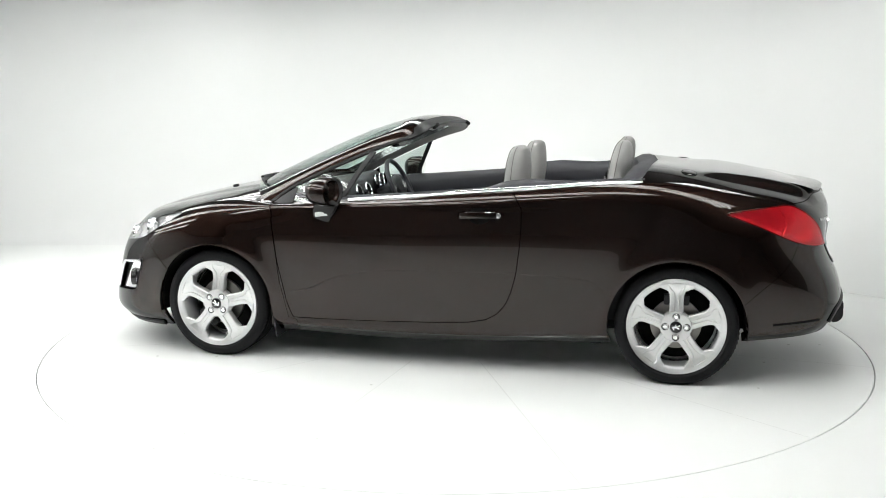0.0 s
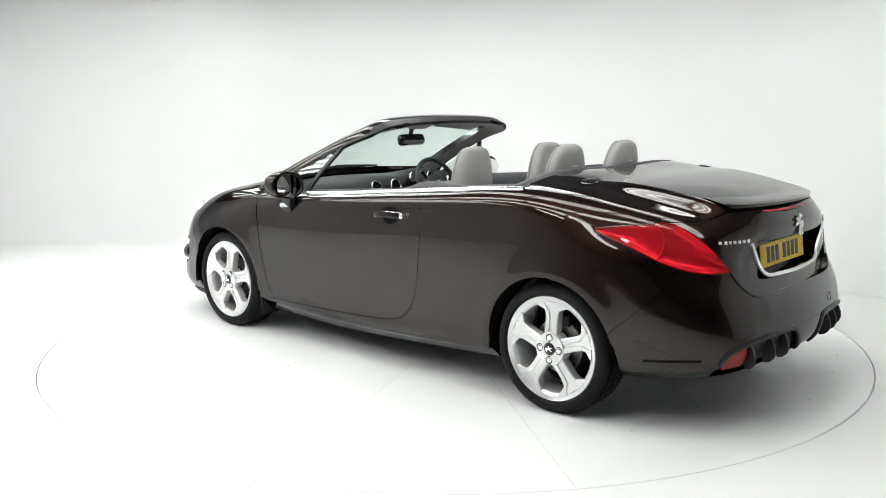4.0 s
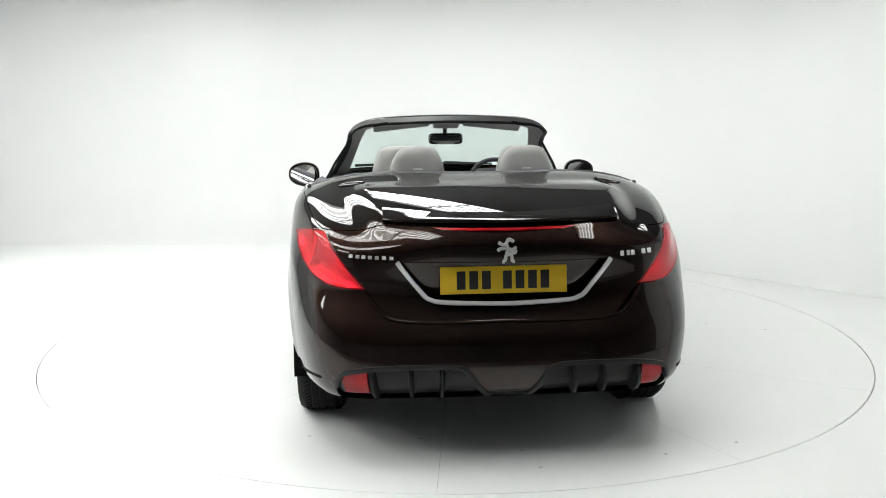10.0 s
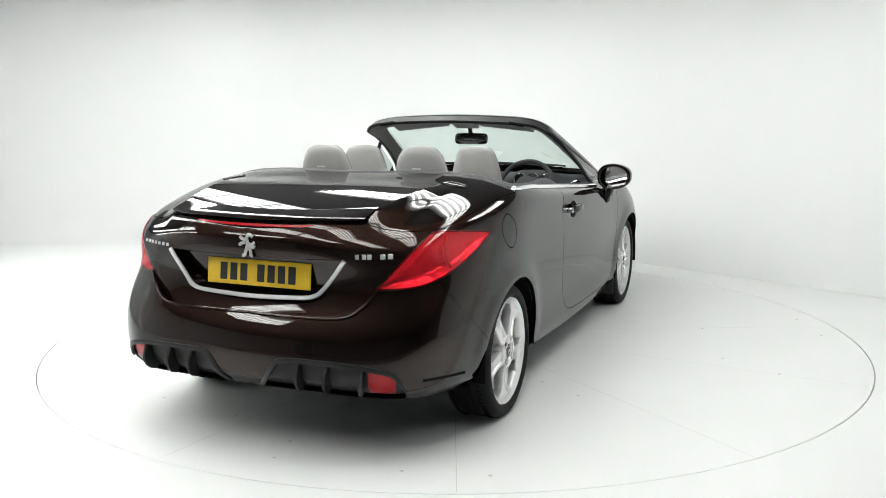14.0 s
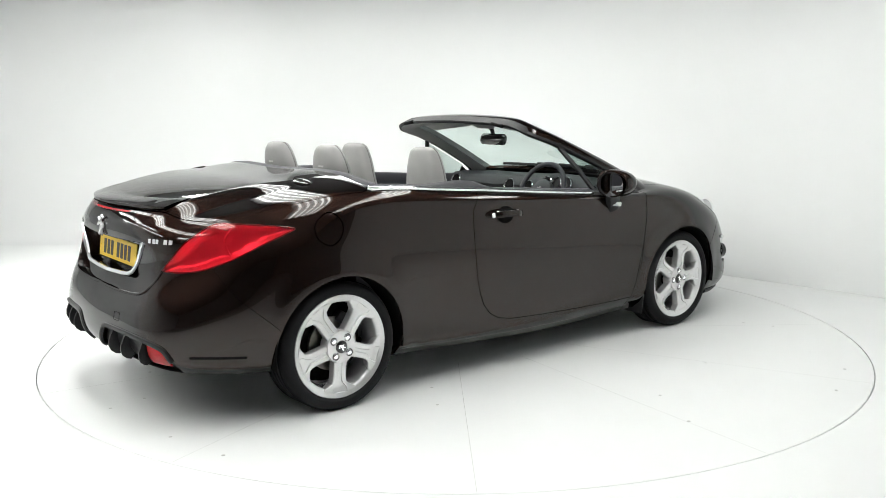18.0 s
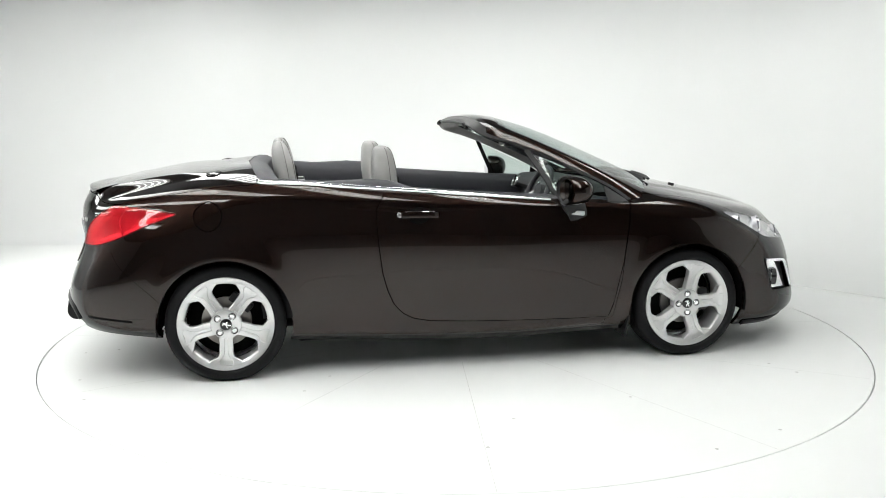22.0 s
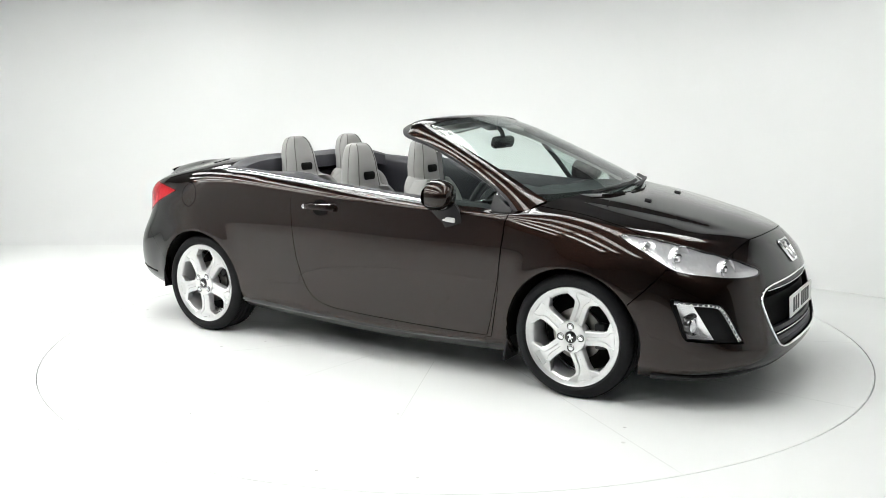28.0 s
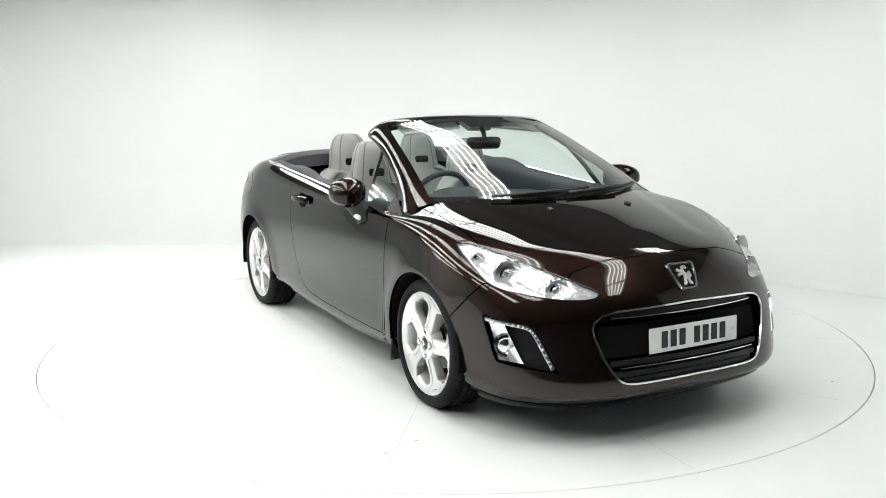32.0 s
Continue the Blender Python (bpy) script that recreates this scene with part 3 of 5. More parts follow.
def cut_panels(fuel):
    """Cuts the half body into panels: {name: (points, normals, triangles, (u, v))}."""
    layers = [("rear_quarter", [(-.5, -.5), (16.5, -.5), (16.5, 8.5), (-.5, 8.5)]), ("wing", WING_UV), ("front_bumper", FRONT_BUMPER_UV), ("bonnet", BONNET_UV), ("boot_lid", BOOT_UV),
              ("recess", RECESS_UV), ("rear_bumper", REAR_BUMPER_UV), ("rear_deck", DECK_UV), ("door", DOOR_UV), ("headlight", HEADLIGHT_UV), ("tail_light", TAIL_UV)]
    if fuel:
        layers.append(("fuel_flap", FUEL_UV))
    layers += [("none", arch(FRONT_AXLE)), ("none", arch(REAR_AXLE)), ("grille", dense(GRILLE_UV)), ("fog", FOG_UV), ("diffuser", DIFFUSER_UV), ("none", CABIN_UV)]
    verts, edges = [], []

    def add_loop(loop):
        k = len(verts)
        verts.extend(loop)
        edges.extend((k + i, k + (i + 1) % len(loop)) for i in range(len(loop)))
    add_loop(dense([(0, 0), (16, 0), (16, 8), (0, 8)]))
    for _, poly in layers[1:]:
        add_loop([(min(max(u, -.5), 16.5), min(max(v, -.5), 8.5)) for u, v in poly])
    for i in range(1, 16 * 7):
        for j in range(1, 40):
            verts.append((i / 7 + .004 * (j % 2), j / 5 + .003 * (i % 2)))
    # finer over the deck's ridge and the wing's crest
    for i in range(96):
        for j in range(50):
            verts.append((10.95 + i * .0485 + .003 * (j % 2), 5.95 + j * .0235))
    for i in range(58):
        for j in range(28):
            verts.append((.85 + i * .1 + .003 * (j % 2), 5.95 + j * .045))
    for u0 in (4.35, 10.1):
        for i in range(34):
            for j in range(42):
                verts.append((u0 + i * .08 + .003 * (j % 2), .85 + j * .1 + .002 * (i % 2)))
    flat = [Vector((u * 2, v)) for u, v in verts]
    out, _, faces, _, _, _ = delaunay_2d_cdt(flat, edges, [], 0, 1e-4)
    uv = np.array([(p.x / 2, p.y) for p in out])
    tri = np.array([f for f in faces if len(f) == 3])
    mid = uv[tri].mean(1)
    keep = (mid[:, 0] > 0) & (mid[:, 0] < 16) & (mid[:, 1] > 0) & (mid[:, 1] < 8)
    tri, mid = tri[keep], mid[keep]
    owner = np.zeros(len(tri), int)
    for k, (_, poly) in enumerate(layers):
        owner[inside(poly, mid)] = k
    uv = np.clip(uv, (0, 0), (16, 8))
    pts, nor = body_point(uv[:, 0], uv[:, 1]), body_normal(uv[:, 0], uv[:, 1])
    centre = (uv[:, 0] < 1e-4) | (uv[:, 0] > 16 - 1e-4) | (uv[:, 1] > 8 - 1e-4)
    pts[centre, 1] = 0
    nor[centre, 1] = 0
    names = [n for n, _ in layers]
    res = {}
    for name in dict.fromkeys(names):
        sel = tri[np.isin(owner, [k for k, n in enumerate(names) if n == name])]
        if name == "none" or not len(sel):
            continue
        ids, inv = np.unique(sel, return_inverse=True)
        res[name] = (pts[ids], nor[ids], inv.reshape(-1, 3), uv[ids])
    return res


def flanged(p, n, tri, pull=.0026, depth=.014, sink=0.0):
    """A panel with its rim drawn back a little and turned inwards."""
    p = p - n * sink
    a = p[tri]
    out = np.cross(a[:, 1] - a[:, 0], a[:, 2] - a[:, 0])
    back = (out * n[tri].mean(1)).sum(1) < 0
    tri = np.where(back[:, None], tri[:, ::-1], tri)
    edge = {}
    for t in tri:
        for i in range(3):
            edge[(t[i], t[(i + 1) % 3])] = True
    rim = [(i, j) for i, j in edge if (j, i) not in edge and not (abs(p[i][1]) < 1e-5 and abs(p[j][1]) < 1e-5)]
    shift = np.zeros_like(p)
    for i, j in rim:
        t = p[j] - p[i]
        t = t / (np.linalg.norm(t) + 1e-9)
        for k in (i, j):
            shift[k] += np.cross(n[k], t)
    ln = np.linalg.norm(shift, axis=1, keepdims=True)
    mid = np.abs(p[:, 1]) < 1e-5
    p = p + np.where(ln > 0, shift / (ln + 1e-9) * pull, 0)
    p[mid, 1] = 0
    verts, norms, faces = list(p), list(n), [tuple(t) for t in tri]
    for i, j in rim:
        t = p[j] - p[i]
        t = t / (np.linalg.norm(t) + 1e-9)
        ids = []
        for k, drop in ((i, 0), (i, depth), (j, depth), (j, 0)):
            verts.append(p[k] - n[k] * drop)
            o = -np.cross(n[k], t)
            norms.append(o / (np.linalg.norm(o) + 1e-9))
            ids.append(len(verts) - 1)
        faces.append(tuple(ids))
    return np.array(verts), np.array(norms), faces


def mirrored(v, n, f):
    return v * FLIP, n * FLIP, [tuple(reversed(t)) for t in f]


def joined(a, b):
    k = len(a[0])
    return np.concatenate([a[0], b[0]]), np.concatenate([a[1], b[1]]), a[2] + [tuple(i + k for i in t) for t in b[2]]


LEFT, RIGHT = cut_panels(False), cut_panels(True)
PANEL = {}
LABELS = {"bonnet": "long sloping dark brown metallic bonnet", "front_bumper": "dark brown front bumper with a wide grille mouth", "rear_bumper": "dark brown rear bumper with two black diffuser inserts",
          "boot_lid": "dark brown boot lid with a plate recess", "rear_deck": "broad glossy brown deck over the folded roof", "wing": "dark brown front wing", "door": "long frameless dark brown door",
          "rear_quarter": "dark brown rear quarter and sill"}
for kind in ("bonnet", "front_bumper", "rear_bumper", "boot_lid", "rear_deck"):
    drop = {1: 0.0, -1: 0.0}
    if kind == "boot_lid":
        # the lid's foot steps in behind the bumper's top
        drop = {sd: (.034 * soft_step((4.15 - h[kind][3][:, 1:]) / .8)) for sd, h in ((1, LEFT), (-1, RIGHT))}
    gap = .0009 if kind == "rear_bumper" else .0026
    fold = .045 if kind == "rear_bumper" else .014
    a = flanged(*LEFT[kind][:3], pull=gap, depth=fold, sink=drop[1])
    b = mirrored(*flanged(*RIGHT[kind][:3], pull=gap, depth=fold, sink=drop[-1]))
    v, n, f = joined(a, b)
    PANEL[kind] = car_part(mesh_part(kind, v, f, PAINT, None, LABELS[kind], n))
for kind in ("wing", "door", "rear_quarter"):
    gap = .0009 if kind == "rear_quarter" else .0034
    a = flanged(*LEFT[kind][:3], pull=gap)
    b = mirrored(*flanged(*RIGHT[kind][:3], pull=gap))
    PANEL[kind, 1] = car_part(mesh_part(kind, a[0], a[2], PAINT, None, LABELS[kind], a[1]))
    PANEL[kind, -1] = car_part(mesh_part(kind, b[0], b[2], PAINT, None, LABELS[kind], b[1]))
v, n, f = mirrored(*flanged(*RIGHT["fuel_flap"][:3], pull=.0042))
PANEL["fuel"] = car_part(mesh_part("fuel_flap", v, f, PAINT, None, "round brown fuel filler flap", n))

# a black shell under the panels closes their gaps
shell_v, shell_f = [], []
for side, half in ((1, LEFT), (-1, RIGHT)):
    for kind, (p, n, t, _) in half.items():
        if kind in ("headlight", "grille", "fog", "diffuser", "recess", "tail_light"):
            continue
        k = len(shell_v)
        q = p - n * (.056 if kind == "boot_lid" else .018)
        q[np.abs(p[:, 1]) < 1e-5, 1] = 0
        shell_v += list(q * (1, side, 1))
        shell_f += [tuple(k + i for i in tt) for tt in t]
car_part(mesh_part("inner_shell", shell_v, shell_f, INNER_BLACK, None, "black inner body shell", smooth=True))


# ---- helpers that ride on the body surface ----
def ride(uv, lift=0.0, side=1, n=None, closed=False):
    """Points and normals over the body along a line of (u, v)."""
    q = curve_points(uv, n or 6 * len(uv), closed)
    p, m = body_point(q[:, 0], np.clip(q[:, 1], 0, 8)), body_normal(q[:, 0], np.clip(q[:, 1], 0, 8))
    return (p + m * lift) * (1, side, 1), m * (1, side, 1)


def strip(name, uv, width, height, mat, parent=None, label="", side=1, lift=0.0, n=None, closed=False, both=False, up_bias=None):
    """A rounded strip laid along a line on the body."""
    bm = bmesh.new()
    sec = [(-width / 2, -height * .3), (-width / 2 * .8, height * .35), (0, height * .5), (width / 2 * .8, height * .35), (width / 2, -height * .3)]
    for sd in ((1, -1) if both else (side,)):
        p, m = ride(uv, lift, sd, n, closed)
        sweep(bm, p, sec, up=[tuple(x) for x in m], closed=closed)
    ob = part(name, bm, mat, None, label, smooth=50)
    return car_part(ob) if parent is None else under(ob, parent)


def under(ob, parent):
    ob.parent = parent
    return ob


def at(u, v, side=1, lift=0.0):
    p, n = body_point([u], [v])[0], body_normal([u], [v])[0]
    return Vector((p + n * lift) * (1, side, 1)), Vector(n * (1, side, 1))


def frame_on(origin, normal, up=(0, 0, 1)):
    """A pose whose z is the normal and whose y leans towards up."""
    z = Vector(normal).normalized()
    x = Vector(up).cross(z).normalized()
    y = z.cross(x)
    m = Matrix((x, y, z)).transposed().to_4x4()
    m.translation = Vector(origin)
    return m


def sheet(name, rows, mat, parent=None, label="", thick=0.0, smooth=40):
    """A skin through rows of points, with thickness away from its front."""
    bm = bmesh.new()
    grid = [[bm.verts.new(tuple(p)) for p in r] for r in rows]
    for a, b in zip(grid, grid[1:]):
        for i in range(len(a) - 1):
            bm.faces.new((a[i], a[i + 1], b[i + 1], b[i]))
    if thick:
        bmesh.ops.recalc_face_normals(bm, faces=bm.faces)
        bmesh.ops.solidify(bm, geom=bm.faces[:], thickness=thick)
    ob = part(name, bm, mat, None, label, smooth)
    return car_part(ob) if parent is None else under(ob, parent)


def patch_mesh(name, half, side, sink, mat, parent=None, label="", rim=.01):
    p, n, t, _ = half
    a = flanged(p, n, t, .0012, rim, sink)
    if side < 0:
        a = mirrored(*a)
    ob = mesh_part(name, a[0], a[2], mat, None, label, a[1])
    return car_part(ob) if parent is None else under(ob, parent)


# ---- wheels ----
def build_wheel():
    wheel = bpy.data.objects.new("wheel", None)
    scene.collection.objects.link(wheel)
    tyre_bm = bmesh.new()
    # z points out of the car; 0 is the hub's face
    tread = [(.250, -.012), (.256, .002), (.266, .011), (.282, .012), (.298, .006), (.309, -.008), (.3155, -.020)]
    for c in (-.048, -.082, -.118, -.152):
        tread += [(.3170, c + .006), (.3100, c + .004), (.3100, c - .004), (.3172, c - .006)]
    tread += [(.3155, -.178), (.309, -.190), (.296, -.204), (.275, -.210), (.239, -.190)]
    lathe(tyre_bm, tread, 96)
    tyre = part("tyre", tyre_bm, RUBBER, wheel, "black low-profile road tyre", smooth=35)
    # shoulder blocks cut as sipes
    sipe = bmesh.new()
    for k in range(80):
        a = 2 * math.pi * k / 80
        for z, s in ((-.034, 1), (-.170, -1)):
            box(sipe, (.003, .012, .026), Matrix.Rotation(a, 4, "Z") @ pose(.3135, 0, z, 25 * s, 0, 0) @ pose(0, 0, 0, 0, 0, 90))
    tagged(part("sipe", sipe, INNER_BLACK, tyre), kind="stuff")
    rim_bm = bmesh.new()
    lathe(rim_bm, [(.222, -.19), (.230, -.20), (.215, -.15), (.208, -.08), (.213, -.045), (.216, -.022), (.220, -.014), (.232, -.008), (.244, -.004), (.252, .0), (.2555, -.004), (.2555, -.02)], 96)
    rim = part("rim", rim_bm, ALLOY, wheel, "polished silver alloy rim with five broad spokes", smooth=40)
    # broad flat spokes that fork into the rim, with a pressed groove along the middle
    spoke = bmesh.new()
    prof = ((.060, .040, .000, .010), (.080, .0385, -.004, .011), (.110, .0375, -.008, .011), (.145, .0375, -.011, .011), (.168, .0395, -.0125, .013), (.184, .046, -.013, .020),
            (.197, .057, -.012, .030), (.208, .072, -.0105, .038), (.218, .087, -.0085, .040), (.230, .094, -.006, .040))
    rows = []
    for r, w, f, g in prof:
        deep = .0045 if r < .215 else .0015
        b = f - .046
        arc = lambda y: math.sqrt(max(r * r - y * y, 1e-6)) if r > .19 else r
        rows.append([spoke.verts.new((arc(y), y, z)) for y, z in ((-w * .90, b), (-w, f - .014), (-w + .003, f - .003), (-w + .008, f), (-g, f + .001), (-g + .004, f - deep), (-.002, f - deep - .0005),
                                                                   (.002, f - deep - .0005), (g - .004, f - deep), (g, f + .001), (w - .008, f), (w - .003, f - .003), (w, f - .014), (w * .90, b))])
    for a, b in zip(rows, rows[1:]):
        for i in range(14):
            spoke.faces.new((a[i], a[(i + 1) % 14], b[(i + 1) % 14], b[i]))
    spoke.faces.new(rows[0])
    spoke.faces.new(rows[-1])
    bmesh.ops.recalc_face_normals(spoke, faces=spoke.faces)
    one = part("spoke", spoke, ALLOY, rim, smooth=25)
    for k in range(1, 5):
        ob = one.copy()
        scene.collection.objects.link(ob)
        ob.matrix_basis = Matrix.Rotation(2 * math.pi * k / 5, 4, "Z")
    hub_bm = bmesh.new()
    lathe(hub_bm, [(.001, -.06), (.082, -.06), (.086, -.03), (.082, -.006), (.078, .002), (.074, .003), (.040, .004), (.032, .002), (.028, -.004)], 48)
    part("hub", hub_bm, ALLOY, rim, smooth=40)
    cap_bm = bmesh.new()
    lathe(cap_bm, [(.031, -.005), (.030, .004), (.025, .006), (.0005, .007)], 32)
    cap = part("centre_cap", cap_bm, GLOSS_BLACK, wheel, "dark centre cap with a silver emblem")
    em = bmesh.new()
    for k, (x, y, w, h, r) in enumerate(((0, .004, .010, .024, 12), (-.006, .012, .016, .006, 30), (.007, .002, .014, .005, -25), (.005, -.011, .005, .015, 20), (-.006, -.010, .005, .014, -12))):
        box(em, (w * 1.15, h * 1.15, .003), pose(x * 1.15, y * 1.15, .0078, 0, 0, r), .001, 1)
    part("emblem", em, CHROME, cap)
    bolt_bm = bmesh.new()
    lathe(bolt_bm, [(.0135, -.012), (.0135, .004), (.010, .007), (.0005, .007)], 6)
    bolt = part("wheel_bolt", bolt_bm, CHROME, wheel)
    well_bm = bmesh.new()
    lathe(well_bm, [(.0142, .0015), (.0195, .002), (.0205, -.004)], 16)
    well = part("bolt_seat", well_bm, GLOSS_BLACK, bolt)
    bolt.location = (.054, 0, .002)
    for k in range(1, 4):
        ob = copy_thing(bolt, pose(.054 * math.cos(k * math.pi / 2), .054 * math.sin(k * math.pi / 2), .002))
        ob.parent = wheel
    disc_bm = bmesh.new()
    lathe(disc_bm, [(.06, -.078), (.132, -.078), (.132, -.098), (.06, -.098)], 48)
    part("brake_disc", disc_bm, STEEL, wheel, "bare steel brake disc")
    drum = bmesh.new()
    lathe(drum, [(.075, -.068), (.080, -.085), (.20, -.15), (.21, -.19)], 32)
    part("back_plate", drum, INNER_BLACK, wheel)
    cal = bmesh.new()
    box(cal, (.055, .13, .05), pose(.128, 0, -.085, 0, 0, 0), .008)
    part("brake_caliper", cal, BLACK_PLASTIC, wheel)
    val = bmesh.new()
    lathe(val, [(.004, -.03), (.004, .002), (.0005, .003)], 8, pose(.205, .03, -.02))
    part("valve", val, BLACK_PLASTIC, wheel)
    return wheel


wheel = build_wheel()
# outward along y; the spokes' turn about the axle
SETS = ((FRONT_AXLE, 1, 311), (FRONT_AXLE, -1, 2), (REAR_AXLE, 1, 90), (REAR_AXLE, -1, 52))
for k, (x, sd, spin) in enumerate(SETS):
    m = Matrix.Translation(Vector((x, sd * .868, .313)) + OFFSET) @ (pose(0, 0, 0, -90) if sd > 0 else pose(0, 0, 0, 90)) @ pose(0, 0, 0, 0, 0, spin if sd < 0 else -spin)
    ob = wheel if k == 0 else copy_thing(wheel, m)
    ob.matrix_basis = m
    ob.parent = car
    ob["label"] = "silver five-spoke alloy wheel with a black low-profile tyre"

for axle in (FRONT_AXLE, REAR_AXLE):
    for sd in (1, -1):
        bm = bmesh.new()
        rings = []
        for y in (.885, .60):
            rings.append([bm.verts.new((axle + (ARCH_R + .006) * math.cos(radians(a)), y * sd, WHEEL_Z + (ARCH_R + .006) * math.sin(radians(a)))) for a in range(-9, 190, 9)])
        for i in range(len(rings[0]) - 1):
            bm.faces.new((rings[0][i], rings[0][i + 1], rings[1][i + 1], rings[1][i]))
        bm.faces.new(rings[1])
        car_part(part("arch_liner", bm, INNER_BLACK, None, "black wheel arch liner", smooth=40))
for sd in (1, -1):
    bm = bmesh.new()
    box(bm, (.012, .15, .13), pose(.935, sd * .80, .20, 0, 8), .004)
    car_part(part("mud_flap", bm, BLACK_PLASTIC, None, "small black mud flap"))

bm = bmesh.new()
box(bm, (1.86, 1.52, .06), pose(0, 0, .20), .02)
box(bm, (.45, .84, .05), pose(1.84, 0, .225), .02)
box(bm, (.42, 1.10, .06), pose(-1.84, 0, .33), .02)
box(bm, (.75, 1.0, .05), pose(1.28, 0, .26), .02)
box(bm, (.75, 1.0, .05), pose(-1.28, 0, .28), .02)
car_part(part("underbody", bm, INNER_BLACK, None, "black underbody pan"))
bm = bmesh.new()
lathe(bm, [(.02, -.35), (.033, -.35), (.033, .02), (.030, .02), (.030, -.30)], 24, pose(-1.93, .40, .30, 0, -90))
car_part(part("exhaust_pipe", bm, STEEL, None, "dull steel exhaust pipe"))
bm = bmesh.new()
lathe(bm, [(.001, -.28), (.085, -.28), (.095, -.26), (.095, .26), (.085, .28), (.001, .28)], 24, Matrix.Translation((-1.83, .1, .27)) @ pose(0, 0, 0, 90) @ Matrix.Diagonal((1.3, .7, 1, 1)))
car_part(part("silencer", bm, STEEL, None, "dull steel silencer box"))

# ---- windscreen and its frame ----
# each row, base to header centre: glass edge, outer edge
PILLAR = (((1.08, .70, .965), (.99, .835, .875)), ((.90, .665, 1.05), (.862, .768, .980)), ((.70, .63, 1.145), (.69, .718, 1.068)), ((.45, .59, 1.255), (.478, .672, 1.163)),
          ((.31, .562, 1.313), (.31, .65, 1.230)), ((.255, .535, 1.340), (.15, .632, 1.282)), ((.268, .44, 1.360), (.088, .52, 1.335)), ((.29, .22, 1.375), (.078, .25, 1.352)), ((.30, 0, 1.379), (.072, 0, 1.358)))
edge_in = curve_points([a for a, _ in PILLAR], 49)
edge_out = curve_points([b for _, b in PILLAR], 49)


def frame_rows():
    rows = {"skin": [], "seal": [], "lining": [], "band": []}
    for k, (e, o) in enumerate(zip(edge_in, edge_out)):
        s = k / 48
        header = min(max((s - .58) / .12, 0), 1)
        out = np.array((0, .55 * (1 - header), .5 + .5 * header))
        out = out / np.linalg.norm(out)
        crest = [e * (1 - t) + o * t + out * (.022 * math.sin(math.pi * t)) for t in (0, .12, .3, .5, .7, .88, 1)]
        low = o + np.array((.012, -.030 * (1 - header), -.012 - .008 * header))
        inn = e + np.array((-.03, -.028 * (1 - header), -.035 - .012 * header))
        rows["skin"].append(crest[:6] if header < .5 else crest[:5] + [crest[4] * .9 + crest[5] * .1])
        rows["seal"].append([crest[5] if header < .5 else crest[4] * .9 + crest[5] * .1 + np.array((0, 0, .002)), o, o + (low - o) * .15 + np.array((-.008, 0, 0)) * header, o + (low - o) * .6 + np.array((-.010, .004 * (1 - header), 0)), low])
        rows["lining"].append([low, low * .5 + inn * .5 + np.array((0, 0, -.006)), inn])
        rows["band"].append([inn, e])
    return rows


FR = frame_rows()
for key, name, mat, label in (("skin", "windscreen_frame", PAINT, "dark brown windscreen pillars and header rail"), ("seal", "header_seal", BLACK_PLASTIC, "black rubber roof seal"),
                              ("lining", "frame_lining", TRIM_GREY, "light grey fabric frame lining"), ("band", "glass_bond", GLOSS_BLACK, "")):
    rows = FR[key]
    full = rows + [[p * FLIP for p in r] for r in rows[-2::-1]]
    sheet(name, full, mat, None, label, smooth=45)

MIDLINE = curve_points([(1.285, 0, .972), (1.12, 0, 1.060), (.96, 0, 1.133), (.74, 0, 1.230), (.52, 0, 1.316), (.30, 0, 1.379)], 25)
EDGELINE = curve_points([(1.08, .70, .962), (.90, .665, 1.05), (.70, .63, 1.145), (.45, .59, 1.255), (.31, .562, 1.313), (.258, .52, 1.342)], 25)
rows = []
for m, e in zip(MIDLINE, EDGELINE):
    row = []
    for k in range(-14, 15):
        s = k / 14
        p = m + (e - m) * np.array((abs(s) ** 2.4, 0, abs(s) ** 2.4))
        p[1] = e[1] * s
        row.append(p)
    rows.append(row)
SCREEN_ROWS = rows
windscreen = sheet("windscreen", rows, GLASS, None, "raked tinted windscreen reflecting the ceiling lights", smooth=60)
windscreen.visible_shadow = False
# dotted black edge of the glass, and mirror patch
top_band = [[p + np.array((-.002, 0, -.004)) for p in r] for r in rows[-3:]]
sheet("sunshade_band", top_band, GLOSS_BLACK, windscreen, "black band along the glass edge")
sheet("lower_band", [[p + np.array((-.003, 0, -.003)) for p in r] for r in rows[:3]], GLOSS_BLACK, windscreen, "black band along the glass edge")
patch = [[rows[i][k] + np.array((-.004, 0, -.004)) for k in range(11, 18)] for i in range(20, 24)]
sheet("sensor_patch", patch, GLOSS_BLACK, windscreen, "black sensor patch behind the mirror")

# cowl panel under the screen, wipers, washer jets
cowl = []
for s in np.linspace(-1, 1, 25):
    uvs = curve_points([(6.76, 6.6), (6.3, 6.85), (5.6, 7.2), (5.0, 7.6), (4.75, 8.0)], 21)
    q = uvs[int(round((1 - abs(s)) * 20))]
    p = body_point([q[0]], [q[1]])[0]
    p[1] = abs(p[1]) * (1 if s >= 0 else -1)
    i = int(round((s + 1) * 14))
    g = SCREEN_ROWS[0][i]
    cowl.append([p + np.array((.004, 0, -.012)), p * .5 + g * .5 + np.array((0, 0, -.022)), g + np.array((-.03, 0, -.004))])
sheet("cowl_panel", cowl, BLACK_PLASTIC, None, "black plastic cowl panel with wiper spindles", smooth=40)


